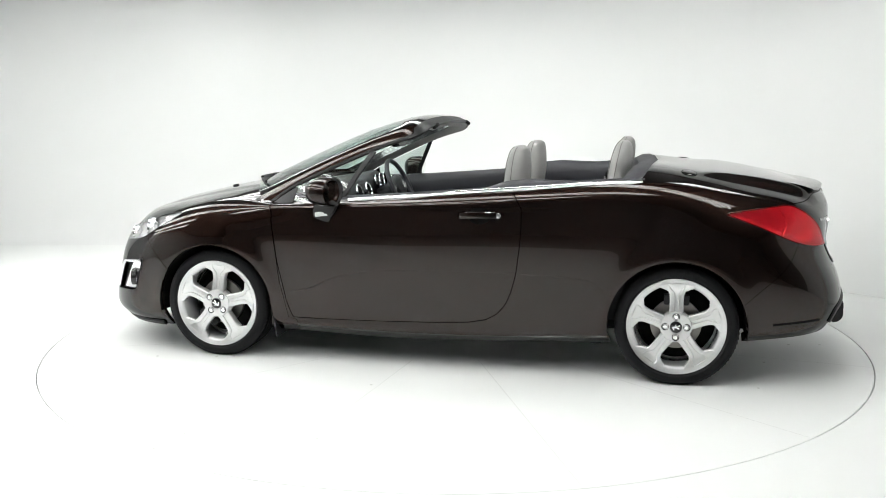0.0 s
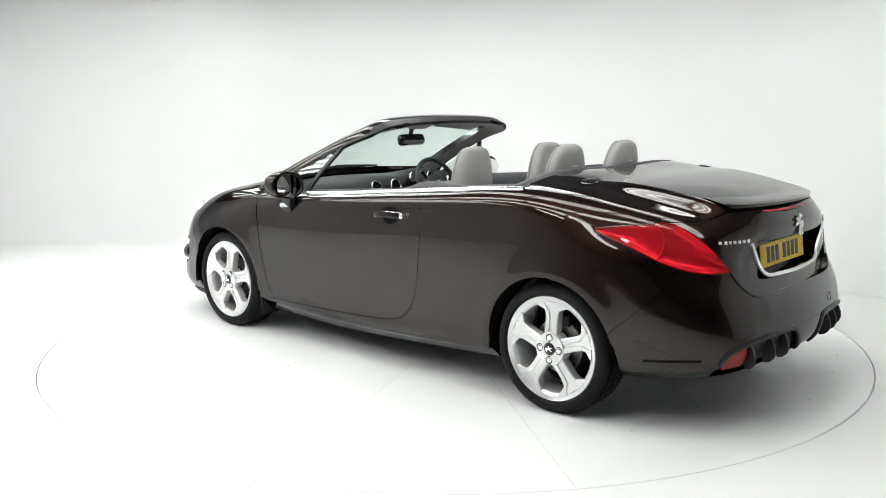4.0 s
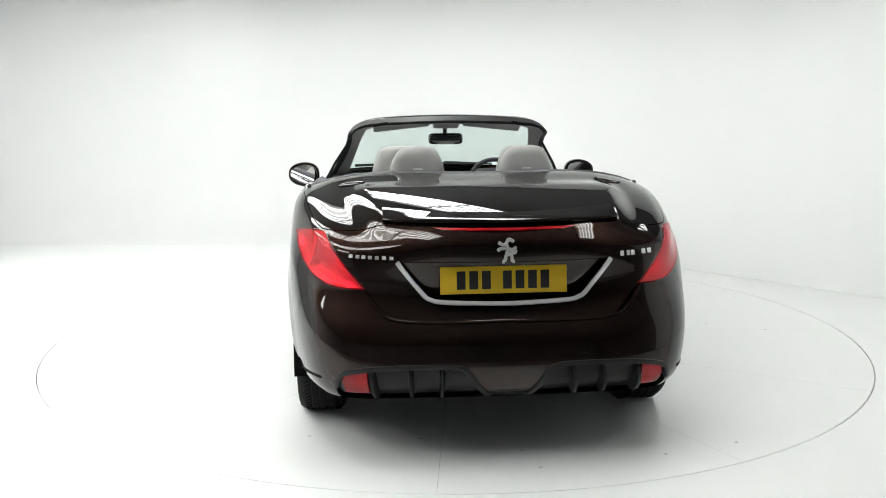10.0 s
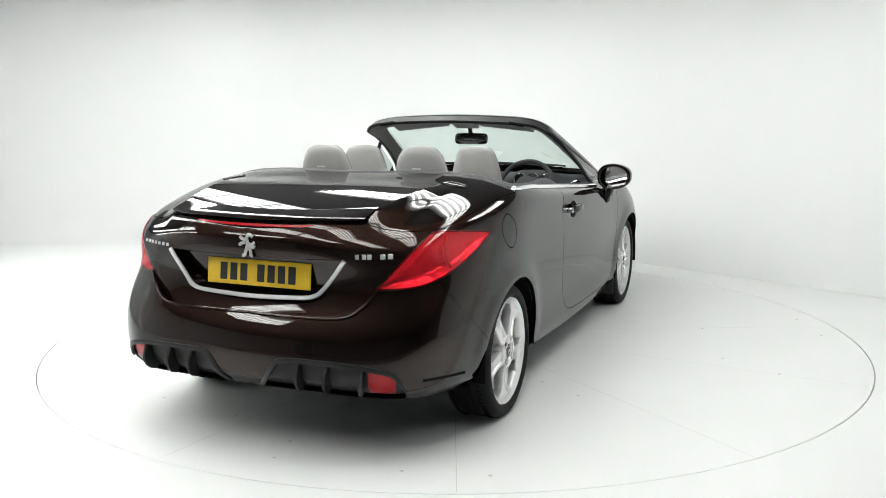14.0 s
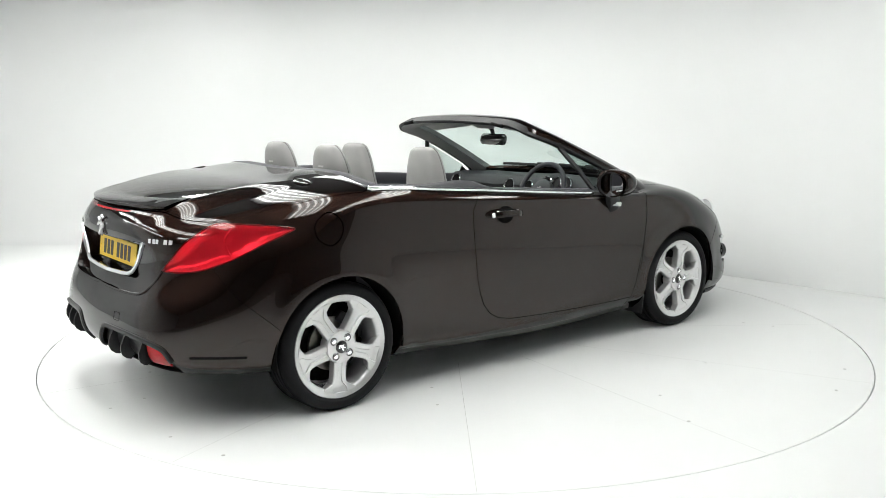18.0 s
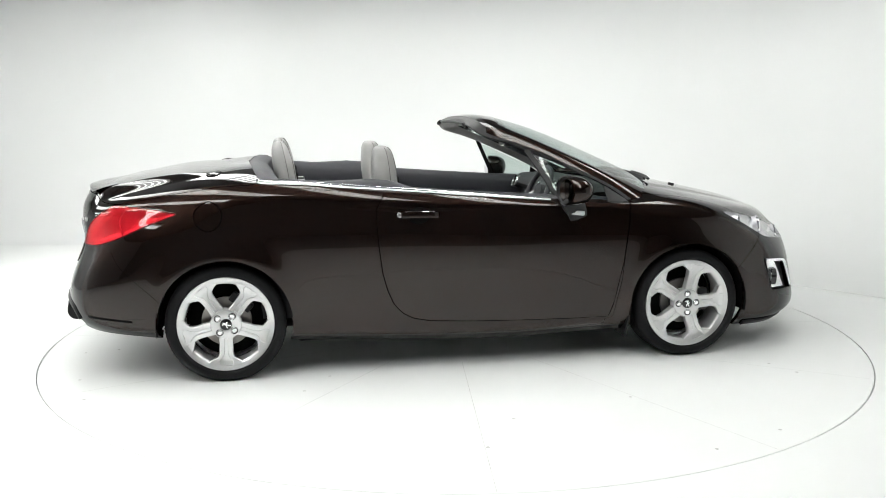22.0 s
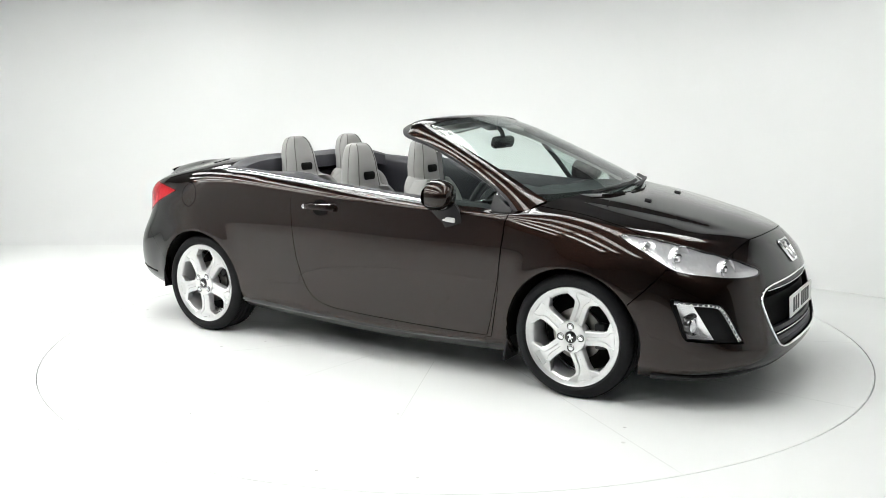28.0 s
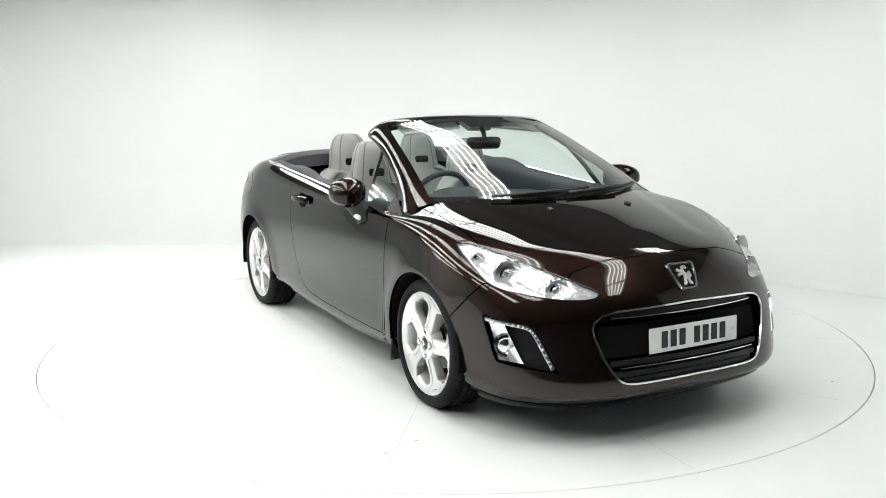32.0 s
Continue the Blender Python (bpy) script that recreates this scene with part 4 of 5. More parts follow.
def screen_at(s, t, lift):
    """A point on the glass: s from -1 to 1 across, t from base to top, with its normal."""
    i, k = t * 24, (s + 1) * 14
    i0, k0 = min(int(i), 23), min(int(k), 27)
    R = SCREEN_ROWS
    p = (R[i0][k0] * (1 - i + i0) + R[i0 + 1][k0] * (i - i0)) * (1 - k + k0) + (R[i0][k0 + 1] * (1 - i + i0) + R[i0 + 1][k0 + 1] * (i - i0)) * (k - k0)
    n = np.cross(R[i0 + 1][k0] - R[i0][k0], R[i0][k0] - R[i0][k0 + 1])
    n = n / np.linalg.norm(n)
    return p + n * lift * (1 if n[2] > 0 else -1)


for pivot, tip in (((-.62, -.03), (.16, .055)), ((-.02, -.035), (.80, .06))):
    bm = bmesh.new()
    pts = [screen_at(pivot[0] + (tip[0] - pivot[0]) * k / 12, max(0, .02 + (tip[1]) * k / 12), .028) for k in range(13)]
    sweep(bm, pts[:9], circle_section(.011, 6, .7))
    wiper = car_part(part("wiper", bm, BLACK_PLASTIC, None, "black windscreen wiper lying along the screen base", smooth=40))
    bm = bmesh.new()
    sweep(bm, [screen_at(pivot[0] + .14 + (tip[0] - pivot[0]) * k / 12 * 1.0, .03 + tip[1] * k / 12, .014) for k in range(12)], circle_section(.008, 6, 1.4))
    part("blade", bm, BLACK_PLASTIC, wiper)
for y in (-.245, .245):
    bm = bmesh.new()
    z = float(lid_height(HOOD, 1.5, np.array([1.457]), np.array([y]))[0])
    box(bm, (.035, .022, .012), pose(1.457, y, z + .004, 0, 12), .004)
    car_part(part("washer_jet", bm, BLACK_PLASTIC, None, "small black washer jet"))

# quarter lights: small fixed panes with a black bar and sail panel
for sd in (1, -1):
    f = lambda *p: np.array(p) * (1, sd, 1)
    a, b, c, d = f(.385, .662, 1.192), f(.545, .822, .938), f(.84, .842, .893), f(.82, .765, .998)
    pane = []
    top = [a * (1 - s) + d * s for s in np.linspace(0, 1, 8)]
    bot = [b * (1 - s) + c * s for s in np.linspace(0, 1, 8)]
    for t in np.linspace(0, 1, 6):
        pane.append([x * (1 - t) + y * t for x, y in zip(top, bot)])
    q = sheet("quarter_window", pane, SIDE_GLASS, None, "small fixed triangular quarter window")
    q.visible_shadow = False
    bm = bmesh.new()
    sweep(bm, [a + f(.004, -.012, .004), a * .5 + b * .5 + f(0, -.004, 0), b + f(0, -.006, -.02)], [(-.013, -.008), (.013, -.008), (.013, .008), (-.013, .008)], up=(0, sd, .4))
    part("window_bar", bm, BLACK_PLASTIC, q, "black upright bar")
    sail = [[d + f(-.01, .004, 0), d * .4 + c * .6 + f(-.015, .007, 0), c + f(-.015, .006, -.012)], [f(.87, .79, .962), f(.90, .822, .92), f(.915, .852, .876)], [f(.955, .812, .905), f(.975, .836, .885), f(.985, .856, .862)]]
    sheet("sail_panel", sail, BLACK_PLASTIC, q, "black triangular sail panel", thick=.006)
    bm = bmesh.new()
    sweep(bm, [b + f(0, .012, -.012), c + f(.0, .014, -.012), f(.925, .868, .868)], [(-.010, -.004), (.010, -.004), (.008, .005), (-.008, .005)], up=(0, sd, .5))
    part("chrome_sill", bm, CHROME, q, "chrome strip under the quarter window")

# ---- lamps ----
for sd, half in ((1, LEFT), (-1, RIGHT)):
    lens = patch_mesh("headlight", half["headlight"], sd, -.001, CLEAR, None, "clear wraparound headlight with two bright reflectors", rim=.006)
    lens.visible_shadow = False
    p, n, t, uvh = half["headlight"]
    rim_p = body_point(*np.array(HEADLIGHT_UV).T)
    far = np.linalg.norm(p[:, None] - rim_p[None], axis=2).min(1)[:, None]
    bowl = p - n * (.007 + .030 * soft_step(far / .05) + .003 * np.sin(uvh[:, :1] * 14))
    bv, bn, bf = flanged(bowl, n, t, .001, -.006)
    if sd < 0:
        bv, bn, bf = mirrored(bv, bn, bf)
    mesh_part("reflector_bowl", bv, bf, FACETS, lens, "bright silver reflector bowl", bn)
    fwd = Vector((1, .28 * sd, .05)).normalized()
    for u, v, r, name in ((3.42, 4.55, .062, "main_beam"), (2.45, 4.22, .050, "dipped_beam"), (4.15, 4.88, .030, "indicator_bulb")):
        o, nn = at(u, v, sd, -.030)
        m = frame_on(o, fwd)
        bm = bmesh.new()
        lathe(bm, [(r * .15, -.03), (r * .5, -.026), (r * .8, -.008), (r, .016), (r * 1.04, .018), (r * 1.07, .010), (r * 1.07, -.02)], 32, m)
        unit = part(name, bm, FACETS, lens, "round mirrored reflector")
        bm = bmesh.new()
        lathe(bm, [(r * .42, -.02), (r * .40, -.008), (r * .25, .003), (.0005, .007)], 24, m)
        part("bulb_shield", bm, CHROME, unit)
        bm = bmesh.new()
        lathe(bm, [(r * .48, -.018), (r * .52, -.004), (r * .46, -.004)], 24, m)
        part("ring", bm, GLOSS_BLACK, unit)
        bm = bmesh.new()
        lathe(bm, [(r * 1.02, .016), (r * 1.06, .021), (r * 1.12, .018), (r * 1.13, .008)], 32, m)
        part("bezel", bm, CHROME, unit)
    strip("headlight_gasket", [tuple(q) for q in HEADLIGHT_UV[::3]], .007, .004, GLOSS_BLACK, None, "thin black lamp gasket", sd, 0, 80, True)
    tail = patch_mesh("tail_light", half["tail_light"], sd, -.004, RED_GLASS, None, "large wraparound red tail light", rim=.010)
    p, n, t, uvt = half["tail_light"]
    rim_p = body_point(*np.array(TAIL_UV).T)
    far = np.linalg.norm(p[:, None] - rim_p[None], axis=2).min(1)[:, None]
    # two chambers: a shallow outer one and a deeper one towards the tail, parted by a curved wall
    wall_u = 12.72 + .10 * (uvt[:, 1:] - 4.9) - .10 * (uvt[:, 1:] - 4.6) ** 2
    depth = np.where(uvt[:, :1] > wall_u, .030, .016) * soft_step(far / .035) + .0035 * np.cos(uvt[:, :1] * 34) * soft_step(far / .05)
    bv, bn, bf = flanged(p - n * (.006 + depth), n, t, .001, -.008)
    if sd < 0:
        bv, bn, bf = mirrored(bv, bn, bf)
    mesh_part("reflector_bowl", bv, bf, LAMP_SILVER, tail, "silver reflector seen through the red lens")
    strip("chamber_wall", [(12.62, 4.22), (12.70, 4.6), (12.74, 5.0), (12.72, 5.42)], .007, .012, LAMP_SILVER, tail, "", sd, -.010, 24)
    strip("lens_edge", [tuple(q) for q in TAIL_UV[::3]], .007, .003, RED_DEEP, tail, "darker edge of the lens", sd, .001, 90, True)

# fog lamp pods
for sd, half in ((1, LEFT), (-1, RIGHT)):
    p, n, t, uvf = half["fog"]
    bv, bn, bf = flanged(p - n * .030, n, t, .0, -.030)
    if sd < 0:
        bv, bn, bf = mirrored(bv, bn, bf)
    pod = car_part(mesh_part("fog_lamp_pod", bv, bf, BLACK_PLASTIC, None, "black bumper pod with fog lamp and light strip", bn))
    bm = bmesh.new()
    rows = []
    for a in np.linspace(0, 1, 7):
        row = []
        for b in np.linspace(0, 1, 6):
            u = (3.86 * (1 - a) + 3.70 * a) * (1 - b) + (3.52 * (1 - a) + 3.08 * a) * b
            v = 2.93 - 1.02 * a
            pt, nn = at(u, v, sd, -.006 - .018 * math.sin(math.pi * min(1, b * .9 + .1)) * math.sin(math.pi * (a * .9 + .05)))
            row.append(tuple(pt))
        rows.append(row)
    sheet("fog_reflector", rows, FOG_MIRROR, pod, "bright silver fog lamp reflector", smooth=50)
    o, nn = at(3.52, 2.32, sd, -.016)
    m = frame_on(o, Vector((1, .35 * sd, 0)))
    bm = bmesh.new()
    lathe(bm, [(.036, -.02), (.040, .006), (.036, .010), (.030, .004), (.012, .010), (.0005, .012)], 28, m)
    part("fog_lens", bm, CHROME, pod, "round fog lamp")
    bm = bmesh.new()
    lathe(bm, [(.040, .004), (.043, .011), (.049, .008), (.050, -.02)], 28, m)
    part("fog_ring", bm, GLOSS_BLACK, pod)
    strip("light_strip", [(3.90, 2.96), (3.5, 2.97), (3.05, 2.94), (2.88, 2.80), (2.70, 2.40), (2.52, 1.86)], .020, .012, CHROME, pod, "bright angled day-running light strip", sd, .002, 50)
    bm = bmesh.new()
    for k, q in enumerate(curve_points([(3.8, 2.95), (3.4, 2.955), (3.05, 2.93), (2.86, 2.78), (2.70, 2.42), (2.55, 1.95)], 17)):
        o, nn = at(q[0], q[1], sd, .008)
        box(bm, (.009, .009, .004), frame_on(o, nn), .001, 1)
    tagged(part("light_cell", bm, PLATE_WHITE, pod), kind="stuff")

# ---- grille ----
p, n, t, _ = LEFT["grille"]
a = flanged(p - n * .06, n, t, .0, -.06)
b = mirrored(*a)
v, nn_, f = joined(a, b)
grille = car_part(mesh_part("grille", v, f, INNER_BLACK, None, "wide black grille mouth edged in chrome", nn_))


def grille_bar(v0, reach, depth, w, h, mat, name, label=""):
    bm = bmesh.new()
    us = np.linspace(-reach, reach, 41)
    p = body_point(np.abs(us), np.full(41, v0) - .03 * (us / 1.7) ** 2)
    m = body_normal(np.abs(us), np.full(41, v0))
    p[us < 0, 1] *= -1
    m[us < 0, 1] *= -1
    sweep(bm, p - m * depth, [(-w / 2, -h / 2), (-w / 2, h / 2), (w / 2, h / 2), (w / 2, -h / 2)], up=[tuple(x) for x in m])
    return part(name, bm, mat, grille, label, smooth=30)


grille_bar(2.62, 1.70, .040, .135, .016, INNER_BLACK, "plate_bar", "glossy black bar behind the plate")
for v0, reach in ((3.42, 1.45), (2.02, 1.55), (1.70, 1.48), (1.50, 1.36)):
    slat = grille_bar(v0, reach, .028, .022, .03, BLACK_PLASTIC, "slat")
for v0, reach in ((3.30, 1.50), (1.88, 1.42)):
    grille_bar(v0, reach, .012, .0042, .005, CHROME, "chrome_line", "thin chrome line")
mesh_bm = bmesh.new()
for k in range(-20, 21):
    u = abs(k) / 20 * 1.5
    lo, hi = at(u, 1.5, 1 if k >= 0 else -1, -.045), at(u, 2.05, 1 if k >= 0 else -1, -.045)
    sweep(mesh_bm, [lo[0], hi[0]], circle_section(.003, 4), up=(1, 0, 0))
tagged(part("mesh_bar", mesh_bm, INNER_BLACK, grille), kind="stuff")
gl = [q for q in GRILLE_UV if q[0] >= 0]
bm = bmesh.new()
pl, nl = ride(gl, .003, 1, 70)
pr, nr = ride(gl, .003, -1, 70)
loop = list(pl) + list(pr[::-1][1:-1])
ups = list(nl) + list(nr[::-1][1:-1])
sweep(bm, loop, [(-.0055, -.003), (-.004, .003), (.004, .003), (.0055, -.003)], up=[tuple(x) for x in ups], closed=True)
part("chrome_surround", bm, CHROME, grille, "slim chrome grille surround")
# lower lip
bm = bmesh.new()
us = np.linspace(-4.3, 4.3, 61)
p = body_point(np.abs(us), np.full(61, .12))
m = body_normal(np.abs(us), np.full(61, .3))
p[us < 0, 1] *= -1
m[us < 0, 1] *= -1
sweep(bm, p, [(-.022, -.02), (-.022, .010), (.0, .014), (.016, .006), (.016, -.02)], up=[tuple(x) for x in m])
part("lower_lip", bm, BLACK_PLASTIC, PANEL["front_bumper"], "black lower bumper lip", smooth=40)

# emblem shield on the nose
o, nn = at(.0, 4.62, 1, .003)
m = frame_on(o, nn)
bm = bmesh.new()
out = [(-.072, .050), (-.030, .058), (.030, .058), (.072, .050), (.050, -.045), (.030, -.062), (-.030, -.062), (-.050, -.045)]
sweep(bm, [m @ Vector((x, y, 0)) for x, y in curve_points(out, 48, True)], [(-.006, -.004), (-.004, .005), (.004, .005), (.006, -.004)], up=nn, closed=True)
badge = car_part(part("nose_badge", bm, CHROME, None, "chrome shield badge with a silver emblem", smooth=40))
bm = bmesh.new()
bm.faces.new([bm.verts.new(m @ Vector((x, y, -.001))) for x, y in curve_points(out, 48, True)])
part("badge_field", bm, GLOSS_BLACK, badge)


def emblem(parent, m, size):
    """A rampant figure drawn as plain silver strokes."""
    bm = bmesh.new()
    strokes = (((-.10, -.50), (-.02, -.20), (.05, .05), (-.02, .30), (.10, .46)), ((.05, .05), (.25, .02), (.42, .12)), ((-.02, .22), (-.22, .24), (-.38, .34)), ((-.06, .08), (-.28, .06), (-.40, -.04)),
               ((.0, -.2), (.20, -.22), (.22, -.46), (.34, -.50)), ((-.10, -.50), (-.22, -.50)), ((.30, .36), (.12, .46), (.0, .40)), ((.12, -.05), (.34, -.12), (.40, .0)))
    for s in strokes:
        pts = [m @ Vector((x * size, y * size, .003)) for x, y in curve_points(s, 10)]
        sweep(bm, pts, [(-.080 * size, -.003), (-.055 * size, .003), (.055 * size, .003), (.080 * size, -.003)], up=tuple((m.to_3x3() @ Vector((0, 0, 1)))[:]))
    return part("emblem", bm, ALLOY, parent, "plain silver emblem", smooth=40)


emblem(badge, m, .085)

# ---- number plates, characters as plain bars ----
def plate(name, m, mat, w, h, label):
    bm = bmesh.new()
    box(bm, (w, h, .006), m, .0025)
    ob = car_part(part(name, bm, mat, None, label))
    x = -.195
    for k in range(7):
        if k == 3:
            x += .035
        bm = bmesh.new()
        box(bm, (.036, .074, .0016), m @ pose(x + .02, 0, .0036), .0005, 1)
        part("character_bar", bm, PLATE_BLACK, ob)
        x += .0515
    for sx in (-w / 2 + .024, w / 2 - .024):
        bm = bmesh.new()
        lathe(bm, [(.006, .003), (.005, .0055), (.0005, .006)], 10, m @ pose(sx, 0, 0))
        part("screw_cap", bm, mat, ob)
    return ob


plate("rear_number_plate", frame_on((-2.046, 0, .757), (-.993, 0, .12)), PLATE_YELLOW, .52, .111, "yellow rear number plate with black characters")
plate("front_number_plate", frame_on((2.208, 0, .452), (.995, 0, .05)), PLATE_WHITE, .52, .111, "white front number plate with black characters")

# ---- tail details ----
rim_p, rim_n = ride([q for q in RECESS_UV if q[0] <= 16], 0, 1, 60)
rows = []
full = list(rim_p) + [q * FLIP for q in rim_p[::-1]]
mid = np.array((-2.036, 0, .765))
for k, s in ((0, 1), (.5, .985), (1, .955)):
    row = []
    for q in full:
        r = mid + (q - mid) * np.array((1, s, s))
        deep = -2.030 - (r[2] - .757) * .12
        r[0] = q[0] * (1 - k) + deep * k
        row.append(r)
    rows.append(row + row[:1])
bm = bmesh.new()
grid = [[bm.verts.new(tuple(q)) for q in r[:-1]] for r in rows]
for a, b in zip(grid, grid[1:]):
    for i in range(len(a)):
        j = (i + 1) % len(a)
        bm.faces.new((a[i], a[j], b[j], b[i]))
bm.faces.new(grid[-1])
bmesh.ops.remove_doubles(bm, verts=bm.verts, dist=.0005)
part("plate_recess", bm, PAINT, PANEL["boot_lid"], "recess round the rear plate", smooth=35)
uvs = [(14.57, 4.92), (14.72, 4.43), (14.90, 3.90), (14.98, 3.79), (15.12, 3.73), (15.6, 3.73), (16, 3.73)]
bm = bmesh.new()
pl, nl = ride(uvs, .003, 1, 40)
pr, nr = ride(uvs, .003, -1, 40)
sweep(bm, list(pl) + list(pr[::-1][1:]), [(-.010, -.003), (-.0075, .005), (.0075, .005), (.010, -.003)], up=[tuple(x) for x in list(nl) + list(nr[::-1][1:])])
part("chrome_edge", bm, ALLOY, PANEL["boot_lid"], "chrome strip round the plate recess", smooth=40)

# spoiler lip with its brake light
bm = bmesh.new()
ys = np.linspace(-.485, .485, 41)
rows = []
for y in ys:
    q = (y / .485) ** 2
    xe = -2.092 + .105 * q
    k = 1 - .55 * q ** 6
    top = lambda d: float(lid_height(DECK, -1.5, np.array([max(xe + d, -2.0 + .02 * q)]), np.array([min(abs(y), .47)]))[0])
    ze = 1.008 - .003 * q
    rows.append([(xe + .15, y, top(.15) - .002), (xe + .11, y, top(.11) + .003), (xe + .05, y, max(top(.05), ze) + .004), (xe + .012, y, ze + .004), (xe, y, ze), (xe, y, ze - .011 * k), (xe + .006, y, ze - .015 * k),
                 (xe + .034, y, ze - .026), (xe + .07, y, ze - .034)])
ob = sheet("spoiler", rows, PAINT, None, "slim brown tail spoiler lip", smooth=50)
bm = bmesh.new()
sweep(bm, [(-2.091 + .105 * (y / .485) ** 2, y, .970) for y in np.linspace(-.30, .30, 25)], [(-.005, -.008), (.005, -.008), (.005, .006), (-.005, .006)], up=(-1, 0, .5))
part("brake_light", bm, RED_LENS, ob, "long thin red brake light")
for k in (0,):
    o, nn = at(16, 5.27, 1, .004)
    badge = new("tail_badge")
    badge["label"] = "silver emblem and bar badges on the boot"
    car_part(badge)
    emblem(badge, frame_on(o, nn), .092)
    for y0, y1, w in ((.630, .445, 7), (-.47, -.55, 3), (-.565, -.63, 2)):
        cell = (y1 - y0) / w
        for i in range(w):
            y = y0 + cell * (i + .5)
            uu = np.linspace(13.6, 16, 97)
            row = body_point(uu, np.full(97, 5.04))
            u = uu[np.abs(row[:, 1] - abs(y)).argmin()]
            o, nn = at(u, 5.04, 1 if y > 0 else -1, .002)
            bm = bmesh.new()
            box(bm, (abs(cell) * .62, .014 if w == 7 else .020, .004), frame_on(o, nn), .001, 1)
            part("letter_bar", bm, ALLOY, badge)
for sd, half in ((1, LEFT), (-1, RIGHT)):
    p, n, t, _ = half["diffuser"]
    bv, bn, bf = flanged(p - n * .022, n, t, .0, -.022)
    if sd < 0:
        bv, bn, bf = mirrored(bv, bn, bf)
    diff = car_part(mesh_part("diffuser", bv, bf, BLACK_PLASTIC, None, "black ribbed rear diffuser insert", bn))
    strip("diffuser_edge", [(13.42, .9), (13.5, 1.22), (13.66, 1.46), (14.22, 1.62), (15.0, 1.66), (15.30, 1.62), (15.42, 1.46), (15.56, 1.0), (15.72, .35)], .024, .016, BLACK_PLASTIC, diff, "", sd, .002, 60)
    for u in (14.08, 14.62, 15.05):
        bm = bmesh.new()
        top, _ = at(u, 1.62, sd, -.03)
        rows = []
        for k in range(7):
            s = k / 6
            q, nn = at(u, 1.6 - 1.25 * s, sd, -.020 + .048 * math.sin(math.pi * (.06 + .72 * s)))
            b, _ = at(u, 1.6 - 1.25 * s, sd, -.03)
            rows.append((q, b))
        w = Vector((0, .006, 0))
        L = [[bm.verts.new(v) for v in (q - w, q + w, b + w * 2, b - w * 2)] for q, b in rows]
        for a, b in zip(L, L[1:]):
            for i in range(4):
                bm.faces.new((a[i], a[(i + 1) % 4], b[(i + 1) % 4], b[i]))
        bm.faces.new(L[0])
        bm.faces.new(L[-1])
        part("fin", bm, BLACK_PLASTIC, diff, smooth=30)
    rows = []
    for a in np.linspace(0, 1, 7):
        rows.append([tuple(at((13.50 * (1 - b) + 13.95 * b) + .05 * (1 - a), 1.44 * (1 - a) + .42 * a + .12 * b * (1 - a), sd, -.008)[0]) for b in np.linspace(0, 1, 6)])
    refl = sheet("reflector", rows, RED_LENS, diff, "red rear reflector", thick=.01)
# towing-eye cover and parking sensors
for u, sd in ((14.9, -1),):
    bm = bmesh.new()
    uvs = [(u - .09, 1.98), (u + .09, 1.98), (u + .09, 2.32), (u - .09, 2.32)]
    pp, nn = ride(dense(uvs, .06), .0006, sd, 40, True)
    sweep(bm, pp, [(-.0015, -.001), (0, .0006), (.0015, -.001)], up=[tuple(x) for x in nn], closed=True)
    part("tow_cover_gap", bm, INNER_BLACK, PANEL["rear_bumper"])
# rolled top edge of the bumper under the boot lid
for sd in (1, -1):
    strip("rolled_edge", [(14.05, 3.99), (14.12, 3.72), (14.2, 3.50), (14.38, 3.235), (14.76, 3.165), (15.3, 3.195), (16, 3.255)], .014, .010, PAINT, PANEL["rear_bumper"], "", sd, .001, 70)
# slim black inserts low on the bumper corners
for sd in (1, -1):
    strip("side_marker", [(12.35, 1.18), (12.6, 1.20), (12.9, 1.21), (13.1, 1.2)], .014, .004, INNER_BLACK, PANEL["rear_bumper"], "", sd, .0005, 20)

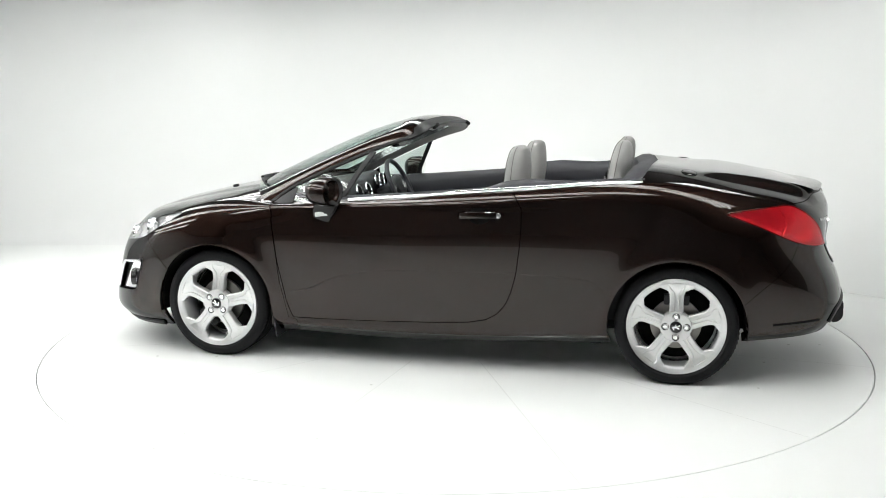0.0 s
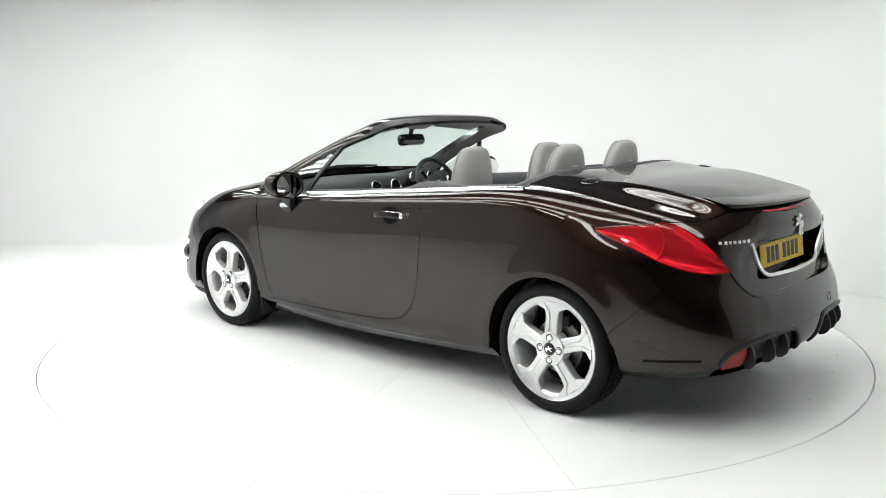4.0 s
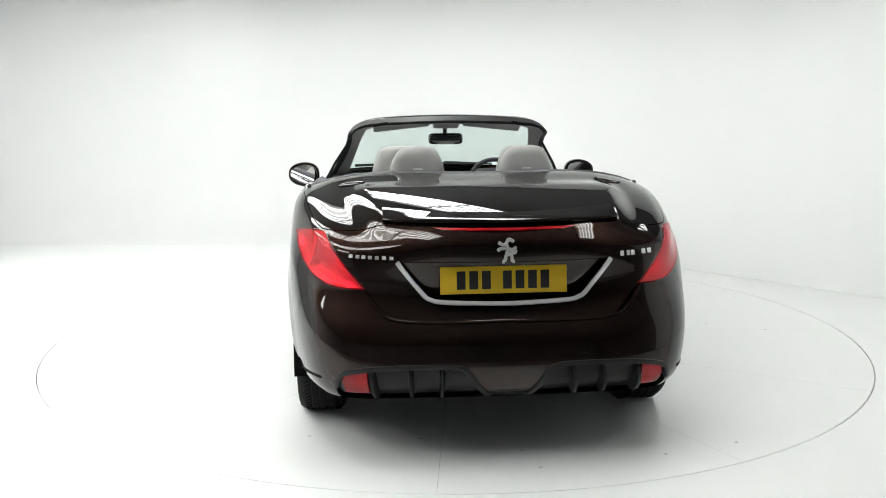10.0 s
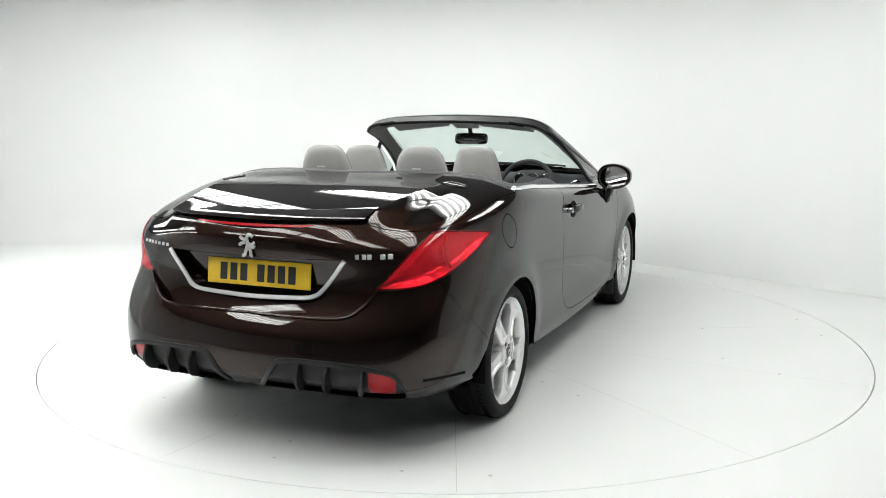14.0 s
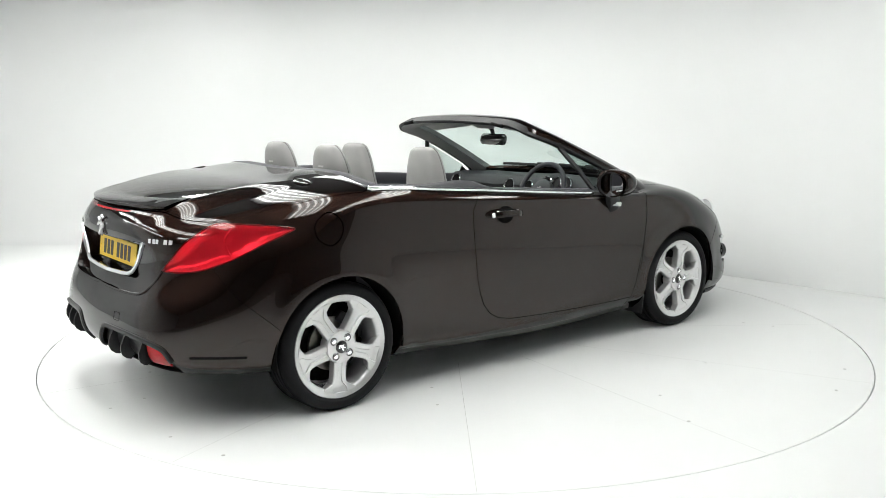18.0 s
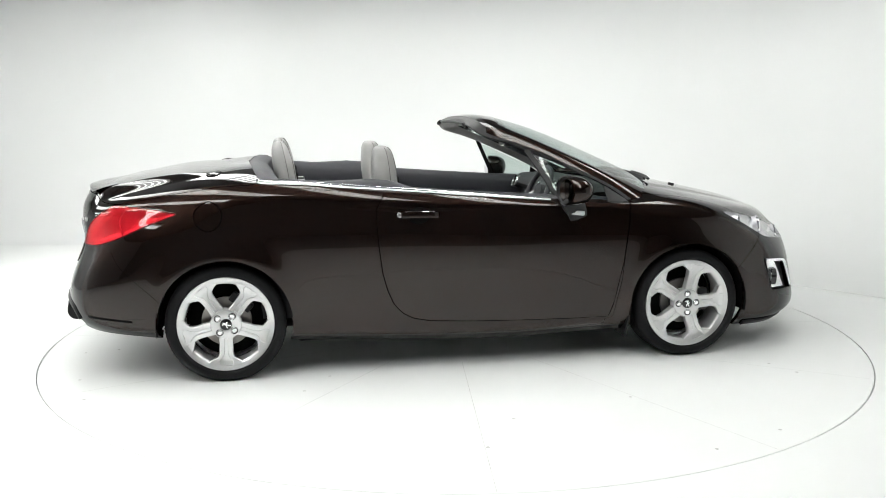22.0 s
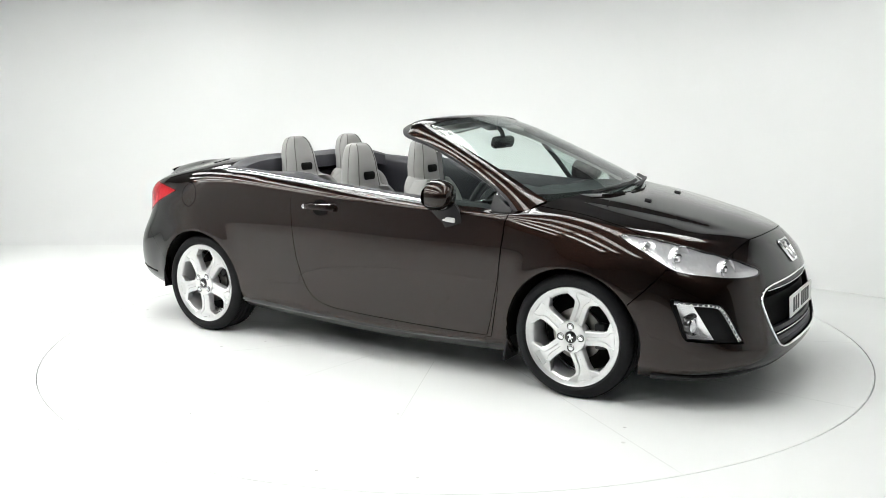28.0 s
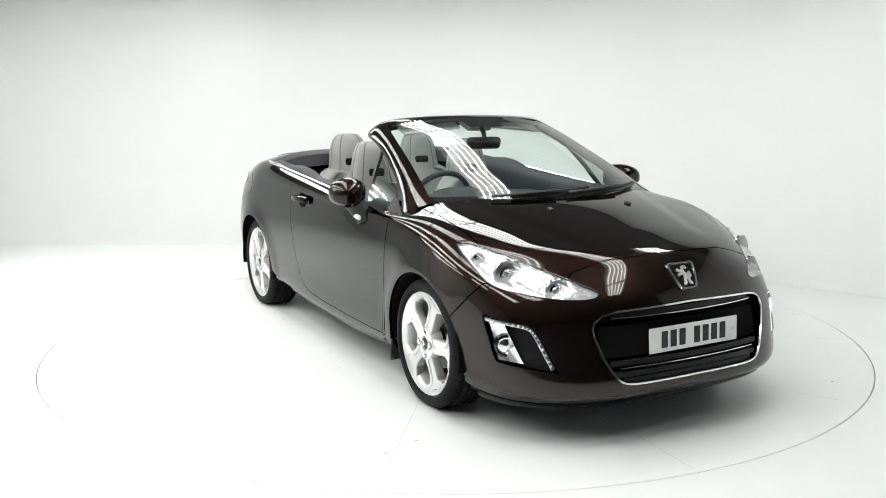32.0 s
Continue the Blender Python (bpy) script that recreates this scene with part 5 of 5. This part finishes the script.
# ---- flank details ----
for sd in (1, -1):
    strip("waist_strip", [(7.72, 5.94), (8.0, 5.97), (8.42, 6.0), (8.8, 6.02), (9.17, 6.02), (9.6, 6.01), (10.0, 5.99), (10.25, 5.97), (10.42, 6.0)], .022, .016, CHROME, None, "bright chrome waistline strip", sd, .004, 80)
    # handle over a flat black oval that paints the shade of a scoop
    door = PANEL["door", sd]
    u0, v0 = on_body(-.27, .872)
    o, nn = at(u0, v0, sd, 0)
    m = frame_on(o, nn)
    bm = bmesh.new()
    pts = curve_points([(-.105, .004, .006), (-.085, .004, .030), (-.03, .006, .042), (.05, .004, .040), (.095, .0, .026), (.108, -.002, .006)], 24)
    sgn = -1 if sd > 0 else 1
    sweep(bm, [m @ Vector((x * -sgn * -1, y, z)) for x, y, z in pts], [(-.006, -.016), (.006, -.016), (.009, 0), (.006, .016), (-.006, .016), (-.009, 0)], up=tuple((m.to_3x3() @ Vector((0, 1, 0)))[:]))
    handle = part("door_handle", bm, PAINT, door, "brown pull handle with a chrome end", smooth=50)
    bm = bmesh.new()
    x0 = -.105 if sd < 0 else .105
    lathe(bm, [(.015, -.002), (.015, .022), (.012, .026), (.0005, .027)], 20, m @ pose(x0, .003, .004))
    part("lock_button", bm, CHROME, handle, "chrome lock barrel")
    bm = bmesh.new()
    rr = [(.060 * math.cos(a), .046 * math.sin(a)) for a in np.linspace(0, 2 * math.pi, 28, endpoint=False)]
    bm.faces.new([bm.verts.new(m @ Vector((x, y - .002, .0035))) for x, y in rr])
    part("handle_scoop_shade", bm, INNER_BLACK, handle)
    bm = bmesh.new()
    sweep(bm, [m @ Vector((x, .019, .034 - 3.2 * (x * x))) for x in np.linspace(-.075, .085, 12)], circle_section(.003, 6), up=(0, sd, 0))
    part("handle_trim", bm, CHROME, handle)
    # mirror
    f = lambda x, y, z: Vector((x, y * sd, z))
    bm = bmesh.new()
    rings = []
    N = 28
    shape = ((-.070, .86), (-.068, .97), (-.052, 1.0), (-.026, .99), (.004, .95), (.032, .84), (.054, .64), (.066, .36), (.070, .04))
    for dx, k in shape:
        ring = []
        for i in range(N):
            a = 2 * math.pi * i / N
            cy, cz = math.cos(a), math.sin(a)
            rr = 1 / (abs(cy) ** 2.6 + abs(cz) ** 2.6) ** (1 / 2.6)
            taper = 1 - .16 * max(0, cy * rr)
            ring.append(bm.verts.new(f(.60 + dx + .02 * cy * k, .948 + .105 * k * rr * cy, .990 + .083 * k * rr * cz * taper)))
        rings.append(ring)
    for a, b in zip(rings, rings[1:]):
        for i in range(N):
            bm.faces.new((a[i], a[(i + 1) % N], b[(i + 1) % N], b[i]))
    bm.faces.new(rings[-1])
    mirror = car_part(part("door_mirror", bm, PAINT, None, "brown door mirror on a black stalk", smooth=50))
    bm = bmesh.new()
    ring = []
    for i in range(N):
        a = 2 * math.pi * i / N
        cy, cz = math.cos(a), math.sin(a)
        rr = 1 / (abs(cy) ** 2.6 + abs(cz) ** 2.6) ** (1 / 2.6)
        ring.append(bm.verts.new(f(.542 - .020 * cy, .948 + .088 * rr * cy, .985 + .068 * rr * cz * (1 - .16 * max(0, cy * rr)))))
    bm.faces.new(ring)
    part("mirror_glass", bm, MIRROR, mirror, "clean mirror glass")
    bm = bmesh.new()
    inner = []
    outer = []
    for i in range(N):
        a = 2 * math.pi * i / N
        cy, cz = math.cos(a), math.sin(a)
        rr = 1 / (abs(cy) ** 2.6 + abs(cz) ** 2.6) ** (1 / 2.6)
        tp = 1 - .16 * max(0, cy * rr)
        outer.append(bm.verts.new(f(.531 + .02 * cy, .948 + .1028 * .88 * rr * cy, .985 + .083 * .88 * rr * cz * tp)))
        inner.append(bm.verts.new(f(.545 + .018 * cy, .948 + .086 * rr * cy, .985 + .066 * rr * cz * tp)))
    for i in range(N):
        bm.faces.new((outer[i], outer[(i + 1) % N], inner[(i + 1) % N], inner[i]))
    part("mirror_rim", bm, BLACK_PLASTIC, mirror)
    bm = bmesh.new()
    rows = curve_points([(.575, .925, .945), (.590, .905, .915), (.615, .887, .875), (.630, .878, .832)], 12)
    sweep(bm, [f(*p) for p in rows], [(-.050, -.016), (-.050, .010), (-.025, .024), (.025, .024), (.050, .010), (.050, -.016)], up=(0, sd, .3), scale=list(np.linspace(1.3, 1.05, 12)))
    part("mirror_stalk", bm, BLACK_PLASTIC, mirror, "black mirror stalk", smooth=45)
    bm = bmesh.new()
    box(bm, (.075, .014, .026), pose(.617, sd * .914, .862, 0, 6, 0), .006, 3)
    part("side_indicator", bm, PLATE_WHITE, mirror, "clear side indicator lamp")
    # lower sill moulding
    strip("sill_line", [(7.1, .62), (7.6, .60), (8.4, .60), (9.2, .62), (10.0, .66)], .010, .004, GLOSS_BLACK, None, "dark line along the sill", sd, -.001, 40)

for sd in (1, -1):
    o, nn = at(11.43, 6.58, sd, .001)
    m = frame_on(o, nn, (1, 0, 0))
    bm = bmesh.new()
    lathe(bm, [(.046, -.004), (.046, .0005), (.041, .003), (.022, .005), (.0005, .0055)], 32, m @ Matrix.Diagonal((1.25, .8, 1, 1)))
    car_part(part("hoop_cap", bm, PAINT, None, "oval glossy cap over the roll hoop", smooth=50))
    bm = bmesh.new()
    lathe(bm, [(.046, -.002), (.050, .0015), (.053, -.002)], 32, m @ Matrix.Diagonal((1.25, .8, 1, 1)))
    car_part(part("hoop_cap_gap", bm, INNER_BLACK, None, "dark gap round the cap"))


# ---- cabin ----
bm = bmesh.new()
box(bm, (2.3, 1.44, .04), pose(-.15, 0, .27), .01)
car_part(part("cabin_floor", bm, CARPET, None, "black carpeted cabin floor"))
bm = bmesh.new()
box(bm, (.03, 1.44, .75), pose(-1.10, 0, .62, 0, -8), .01)
car_part(part("rear_bulkhead", bm, LEATHER_DARK, None, "dark trimmed rear bulkhead"))
for sd in (1, -1):
    f = lambda x, y, z: (x, y * sd, z)
    # padded inner side, waist to floor
    rows = []
    for x in np.linspace(.95, -1.12, 43):
        u, _ = on_body(x, .75)
        p = body_point([u], [6.0])[0]
        y, z = p[1], p[2]
        pad = .030 * max(0, min(1, (-.30 - x) / .10)) * max(0, min(1, (x + .78) / .25)) + .006
        rows.append([f(x, y - .004, z - .012), f(x, y - .020, z + .006 + pad * .6), f(x, y - .055, z + .012 + pad), f(x, y - .085, z + .004 + pad * .8), f(x, y - .105, z - .035),
                     f(x, y - .10, z - .10), f(x, y - .085, z - .25), f(x, y - .095, z - .33), f(x, y - .10, .30)])
    sheet("side_trim", rows, LEATHER_DARK, None, "dark padded inner side trim", smooth=50)
    bm = bmesh.new()
    sweep(bm, [f(.35, .715, .74), f(.1, .70, .73), f(-.2, .70, .735), f(-.32, .712, .75)], [(-.03, -.025), (-.03, .02), (.02, .025), (.03, -.025)])
    car_part(part("armrest", bm, DASH, None, "dark door armrest", smooth=40))
    bm = bmesh.new()
    box(bm, (.11, .012, .022), pose(.40, sd * .728, .82), .004)
    car_part(part("inner_handle", bm, CHROME, None, "chrome inner door handle"))

# tonneau shelf behind the rear seats
rows = []
for s in np.linspace(-1, 1, 31):
    uvs = curve_points([(10.36, 6.02), (10.52, 6.5), (10.75, 7.3), (10.9, 8.0)], 21)
    q = uvs[int(round((1 - abs(s)) * 20))]
    p = body_point([q[0]], [q[1]])[0] * (1, 1 if s >= 0 else -1, 1)
    rows.append([p + np.array((-.004, 0, -.010)), p + np.array((.02, 0, .006)), p + np.array((.06, 0, .004)), p + np.array((.11, 0, -.02)), p + np.array((.13, 0, -.10))])
sheet("rear_shelf", rows, LEATHER_DARK, None, "dark leather shelf ahead of the deck", smooth=50)


def ring_section(bm, cx, cy, z, w, d, n=28, power=2.8, lean=0.0):
    out = []
    for i in range(n):
        a = 2 * math.pi * i / n
        c, s = math.cos(a), math.sin(a)
        r = 1 / (abs(c) ** power + abs(s) ** power) ** (1 / power)
        out.append(bm.verts.new((cx + d * r * c, cy + w * r * s, z + lean * d * r * c)))
    return out


def stack(bm, sections, n=28, power=2.8, lean=0.0):
    """A closed body from rows of (z, x, y, half width, half depth)."""
    rings = []
    cols = curve_points(sections, 5 * len(sections) - 4)
    for z, x, y, w, d in cols:
        rings.append(ring_section(bm, x, y, z, max(w, .004), max(d, .004), n, power, lean))
    for a, b in zip(rings, rings[1:]):
        for i in range(n):
            bm.faces.new((a[i], a[(i + 1) % n], b[(i + 1) % n], b[i]))
    bm.faces.new(rings[0][::-1])
    bm.faces.new(rings[-1])
    return cols


def build_seat(name, x, y, label, front):
    seat = new(name)
    seat["label"] = label
    car_part(seat)
    bm = bmesh.new()
    if front:
        body = [(.42, x + .16, y, .24, .07), (.60, x + .12, y, .265, .085), (.78, x + .07, y, .262, .085), (.87, x + .042, y, .245, .080), (.925, x + .026, y, .205, .074), (.965, x + .018, y, .160, .066), (.985, x + .014, y, .12, .055)]
        head = [(.90, x + .03, y, .165, .070), (.96, x + .018, y, .162, .072), (1.03, x + .008, y, .150, .072), (1.09, x + .004, y, .138, .070), (1.14, x, y, .124, .064), (1.18, x - .004, y, .108, .056), (1.205, x - .008, y, .088, .043), (1.218, x - .010, y, .050, .022)]
    else:
        body = [(.55, x + .13, y, .27, .07), (.75, x + .08, y, .275, .075), (.90, x + .05, y, .262, .075), (.97, x + .035, y, .225, .068), (1.005, x + .028, y, .165, .060), (1.02, x + .026, y, .12, .05)]
        head = [(.94, x + .04, y, .165, .062), (1.01, x + .028, y, .158, .062), (1.07, x + .018, y, .148, .062), (1.13, x + .008, y, .140, .062), (1.18, x, y, .124, .056), (1.215, x - .005, y, .104, .048), (1.238, x - .008, y, .078, .034), (1.248, x - .010, y, .04, .016)]
    stack(bm, body, lean=-.12)
    part("backrest", bm, LEATHER, seat, "grey leather backrest", smooth=60)
    bm = bmesh.new()
    cols = stack(bm, head, power=2.6)
    hr = part("headrest", bm, LEATHER, seat, "stitched grey leather headrest", smooth=60)
    for k in (-1, 1):
        for ang in (.62, 1.30):
            pts = []
            for z, cx, cy, w, d in cols[1:-3]:
                a = ang
                c, s = math.cos(a), math.sin(a)
                r = 1 / (abs(c) ** 2.6 + abs(s) ** 2.6) ** (1 / 2.6)
                pts.append((cx + d * r * c, cy + k * w * r * s, z))
            bm = bmesh.new()
            sweep(bm, pts, circle_section(.0035 if ang < 1 else .0022, 6), up=(1, 0, 0))
            part("piping", bm, LEATHER_SEAM, hr)
    # slot through the headrest's foot
    zs, xs = (1.012 if front else 1.045), (x + .010 if front else x + .020)
    bm = bmesh.new()
    box(bm, (.148 if front else .130, .112, .056), pose(xs + .008, y, zs + .006, 0, 4), .018, 3)
    part("slot", bm, INNER_BLACK, hr, "dark slot through the headrest")
    # side bolsters
    for k in (-1, 1):
        bm2 = bmesh.new()
        stack(bm2, [(z - .02, cx + .045, y + k * (w - .035), .05, .07) for z, cx, _, w, _ in body[:-1]], n=16, power=2.2)
        part("bolster", bm2, LEATHER, seat, "grey leather side bolster", smooth=60)
    bm = bmesh.new()
    box(bm, (.52, .50, .16), pose(x + .42, y, .45, 0, -6), .05, 4)
    part("cushion", bm, LEATHER, seat, "grey leather seat cushion", smooth=60)
    if not front:
        bm = bmesh.new()
        box(bm, (.006, .05, .012), pose(x - .052, y, 1.135, 0, 6), .003)
        part("badge", bm, TRIM_GREY, hr)
    return seat


for y in (.36, -.36):
    build_seat("front_seat", -.40, y, "grey leather front seat with an integrated headrest", True)
for y in (.28, -.28):
    build_seat("rear_seat", -.985, y, "grey leather rear seat with a tall headrest", False)
bm = bmesh.new()
box(bm, (.95, .20, .18), pose(.15, 0, .42), .04, 3)
car_part(part("centre_console", bm, DASH, None, "dark centre console"))

# dashboard with instrument cowl, vents and steering wheel
rows = []
for y in np.linspace(-.76, .76, 39):
    hump = .050 * math.exp(-((y + .36) / .17) ** 4) + .018 * math.exp(-((y) / .16) ** 4)
    w = 1 - .12 * (y / .76) ** 2
    xs = 1.17 - .16 * (abs(y) / .76) ** 2
    rows.append([(xs, y, .955 - .02 * abs(y)), (.98, y, .962), (.84, y, .960 + hump * .5), (.74, y, .955 + hump), (.685, y, .93 + hump * .9), (.675, y, .90 + hump * .5), (.72, y, .86), (.70, y, .76), (.68, y, .66), (.78, y, .55), (.85, y, .35)])
dash = sheet("dashboard", rows, DASH, None, "dark soft dashboard with round silver vents", smooth=55)
for y in (-.67, -.09, .09, .67):
    m = frame_on((.672, y, .902), (-1, 0, .35))
    bm = bmesh.new()
    lathe(bm, [(.030, -.01), (.042, .004), (.046, .010), (.049, .006), (.049, -.02)], 28, m)
    vent = part("air_vent", bm, CHROME, dash, "round vent with a chrome ring", smooth=45)
    bm = bmesh.new()
    lathe(bm, [(.041, .003), (.025, .001), (.0005, .004)], 24, m)
    part("vent_louvre", bm, INNER_BLACK, vent)
for y in (-.45, -.36, -.27):
    m = frame_on((.668, y, .945), (-1, 0, .35))
    bm = bmesh.new()
    lathe(bm, [(.036, .0), (.042, .008), (.045, .0)], 24, m)
    dial = part("instrument_dial", bm, CHROME, dash)
    bm = bmesh.new()
    lathe(bm, [(.040, .001), (.0005, .001)], 24, m)
    part("dial_face", bm, GLOSS_BLACK, dial)
bm = bmesh.new()
box(bm, (.03, .20, .22), pose(.690, 0, .70, 0, -8), .01)
part("centre_stack", bm, GLOSS_BLACK, dash)
WM = frame_on((.53, -.36, .905), Vector((-.90, 0, .43)))
bm = bmesh.new()
rim_pts = [WM @ Vector((.185 * math.cos(a), .185 * math.sin(a), 0)) for a in np.linspace(0, 2 * math.pi, 48, endpoint=False)]
sweep(bm, rim_pts, circle_section(.0155, 10), up=tuple((WM.to_3x3() @ Vector((0, 0, 1)))[:]), closed=True)
wheel_ob = car_part(part("steering_wheel", bm, LEATHER_DARK, None, "dark leather three-spoke steering wheel", smooth=50))
for a in (0, 180, 270):
    bm = bmesh.new()
    box(bm, (.12, .034, .012), WM @ pose(0, 0, -.008, 0, 0, a) @ pose(.12, 0, 0), .005)
    part("wheel_spoke", bm, ALLOY, wheel_ob)
bm = bmesh.new()
lathe(bm, [(.078, -.03), (.080, .005), (.060, .018), (.0005, .024)], 28, WM)
boss = part("wheel_boss", bm, DASH, wheel_ob, smooth=50)
emblem(boss, WM @ pose(0, 0, .022), .045)
bm = bmesh.new()
sweep(bm, [WM @ Vector((0, 0, -.02)), WM @ Vector((0, 0, -.16))], circle_section(.05, 12))
part("column", bm, DASH, wheel_ob)

# rear-view mirror and sun visors
bm = bmesh.new()
box(bm, (.056, .232, .074), pose(.438, -.005, 1.226, 0, 14), .027, 5)
rv = car_part(part("rear_view_mirror", bm, GLOSS_BLACK, None, "black rear-view mirror under the header"))
bm = bmesh.new()
bmesh.ops.create_circle(bm, cap_ends=True, segments=40, radius=1, matrix=pose(.4098, -.005, 1.219, 0, 14) @ pose(0, 0, 0, 0, -90) @ Matrix.Diagonal((.029, .096, 1, 1)))
part("mirror_glass", bm, MIRROR, rv)
bm = bmesh.new()
sweep(bm, [(.44, 0, 1.25), (.43, 0, 1.285), (.40, 0, 1.318)], circle_section(.014, 8))
part("mirror_arm", bm, BLACK_PLASTIC, rv)
bm = bmesh.new()
box(bm, (.12, .17, .045), pose(.335, 0, 1.335, 0, 22), .014, 3)
car_part(part("roof_console", bm, TRIM_GREY, None, "light grey roof console"))
for sd in (1, -1):
    bm = bmesh.new()
    box(bm, (.105, .37, .018), pose(.29, sd * .295, 1.318, sd * -6, 20), .008, 3)
    car_part(part("sun_visor", bm, TRIM_GREY, None, "light grey sun visor folded up"))
    bm = bmesh.new()
    box(bm, (.02, .10, .020), pose(.078, sd * .44, 1.332, sd * -10, 0), .006)
    car_part(part("roof_latch", bm, INNER_BLACK, None, "black roof latch pocket"))


def motions():
    rows = [(float(t), turn(t)) for t in range(33)]
    walk(turntable, rows)
    walk(car, rows)


motions()
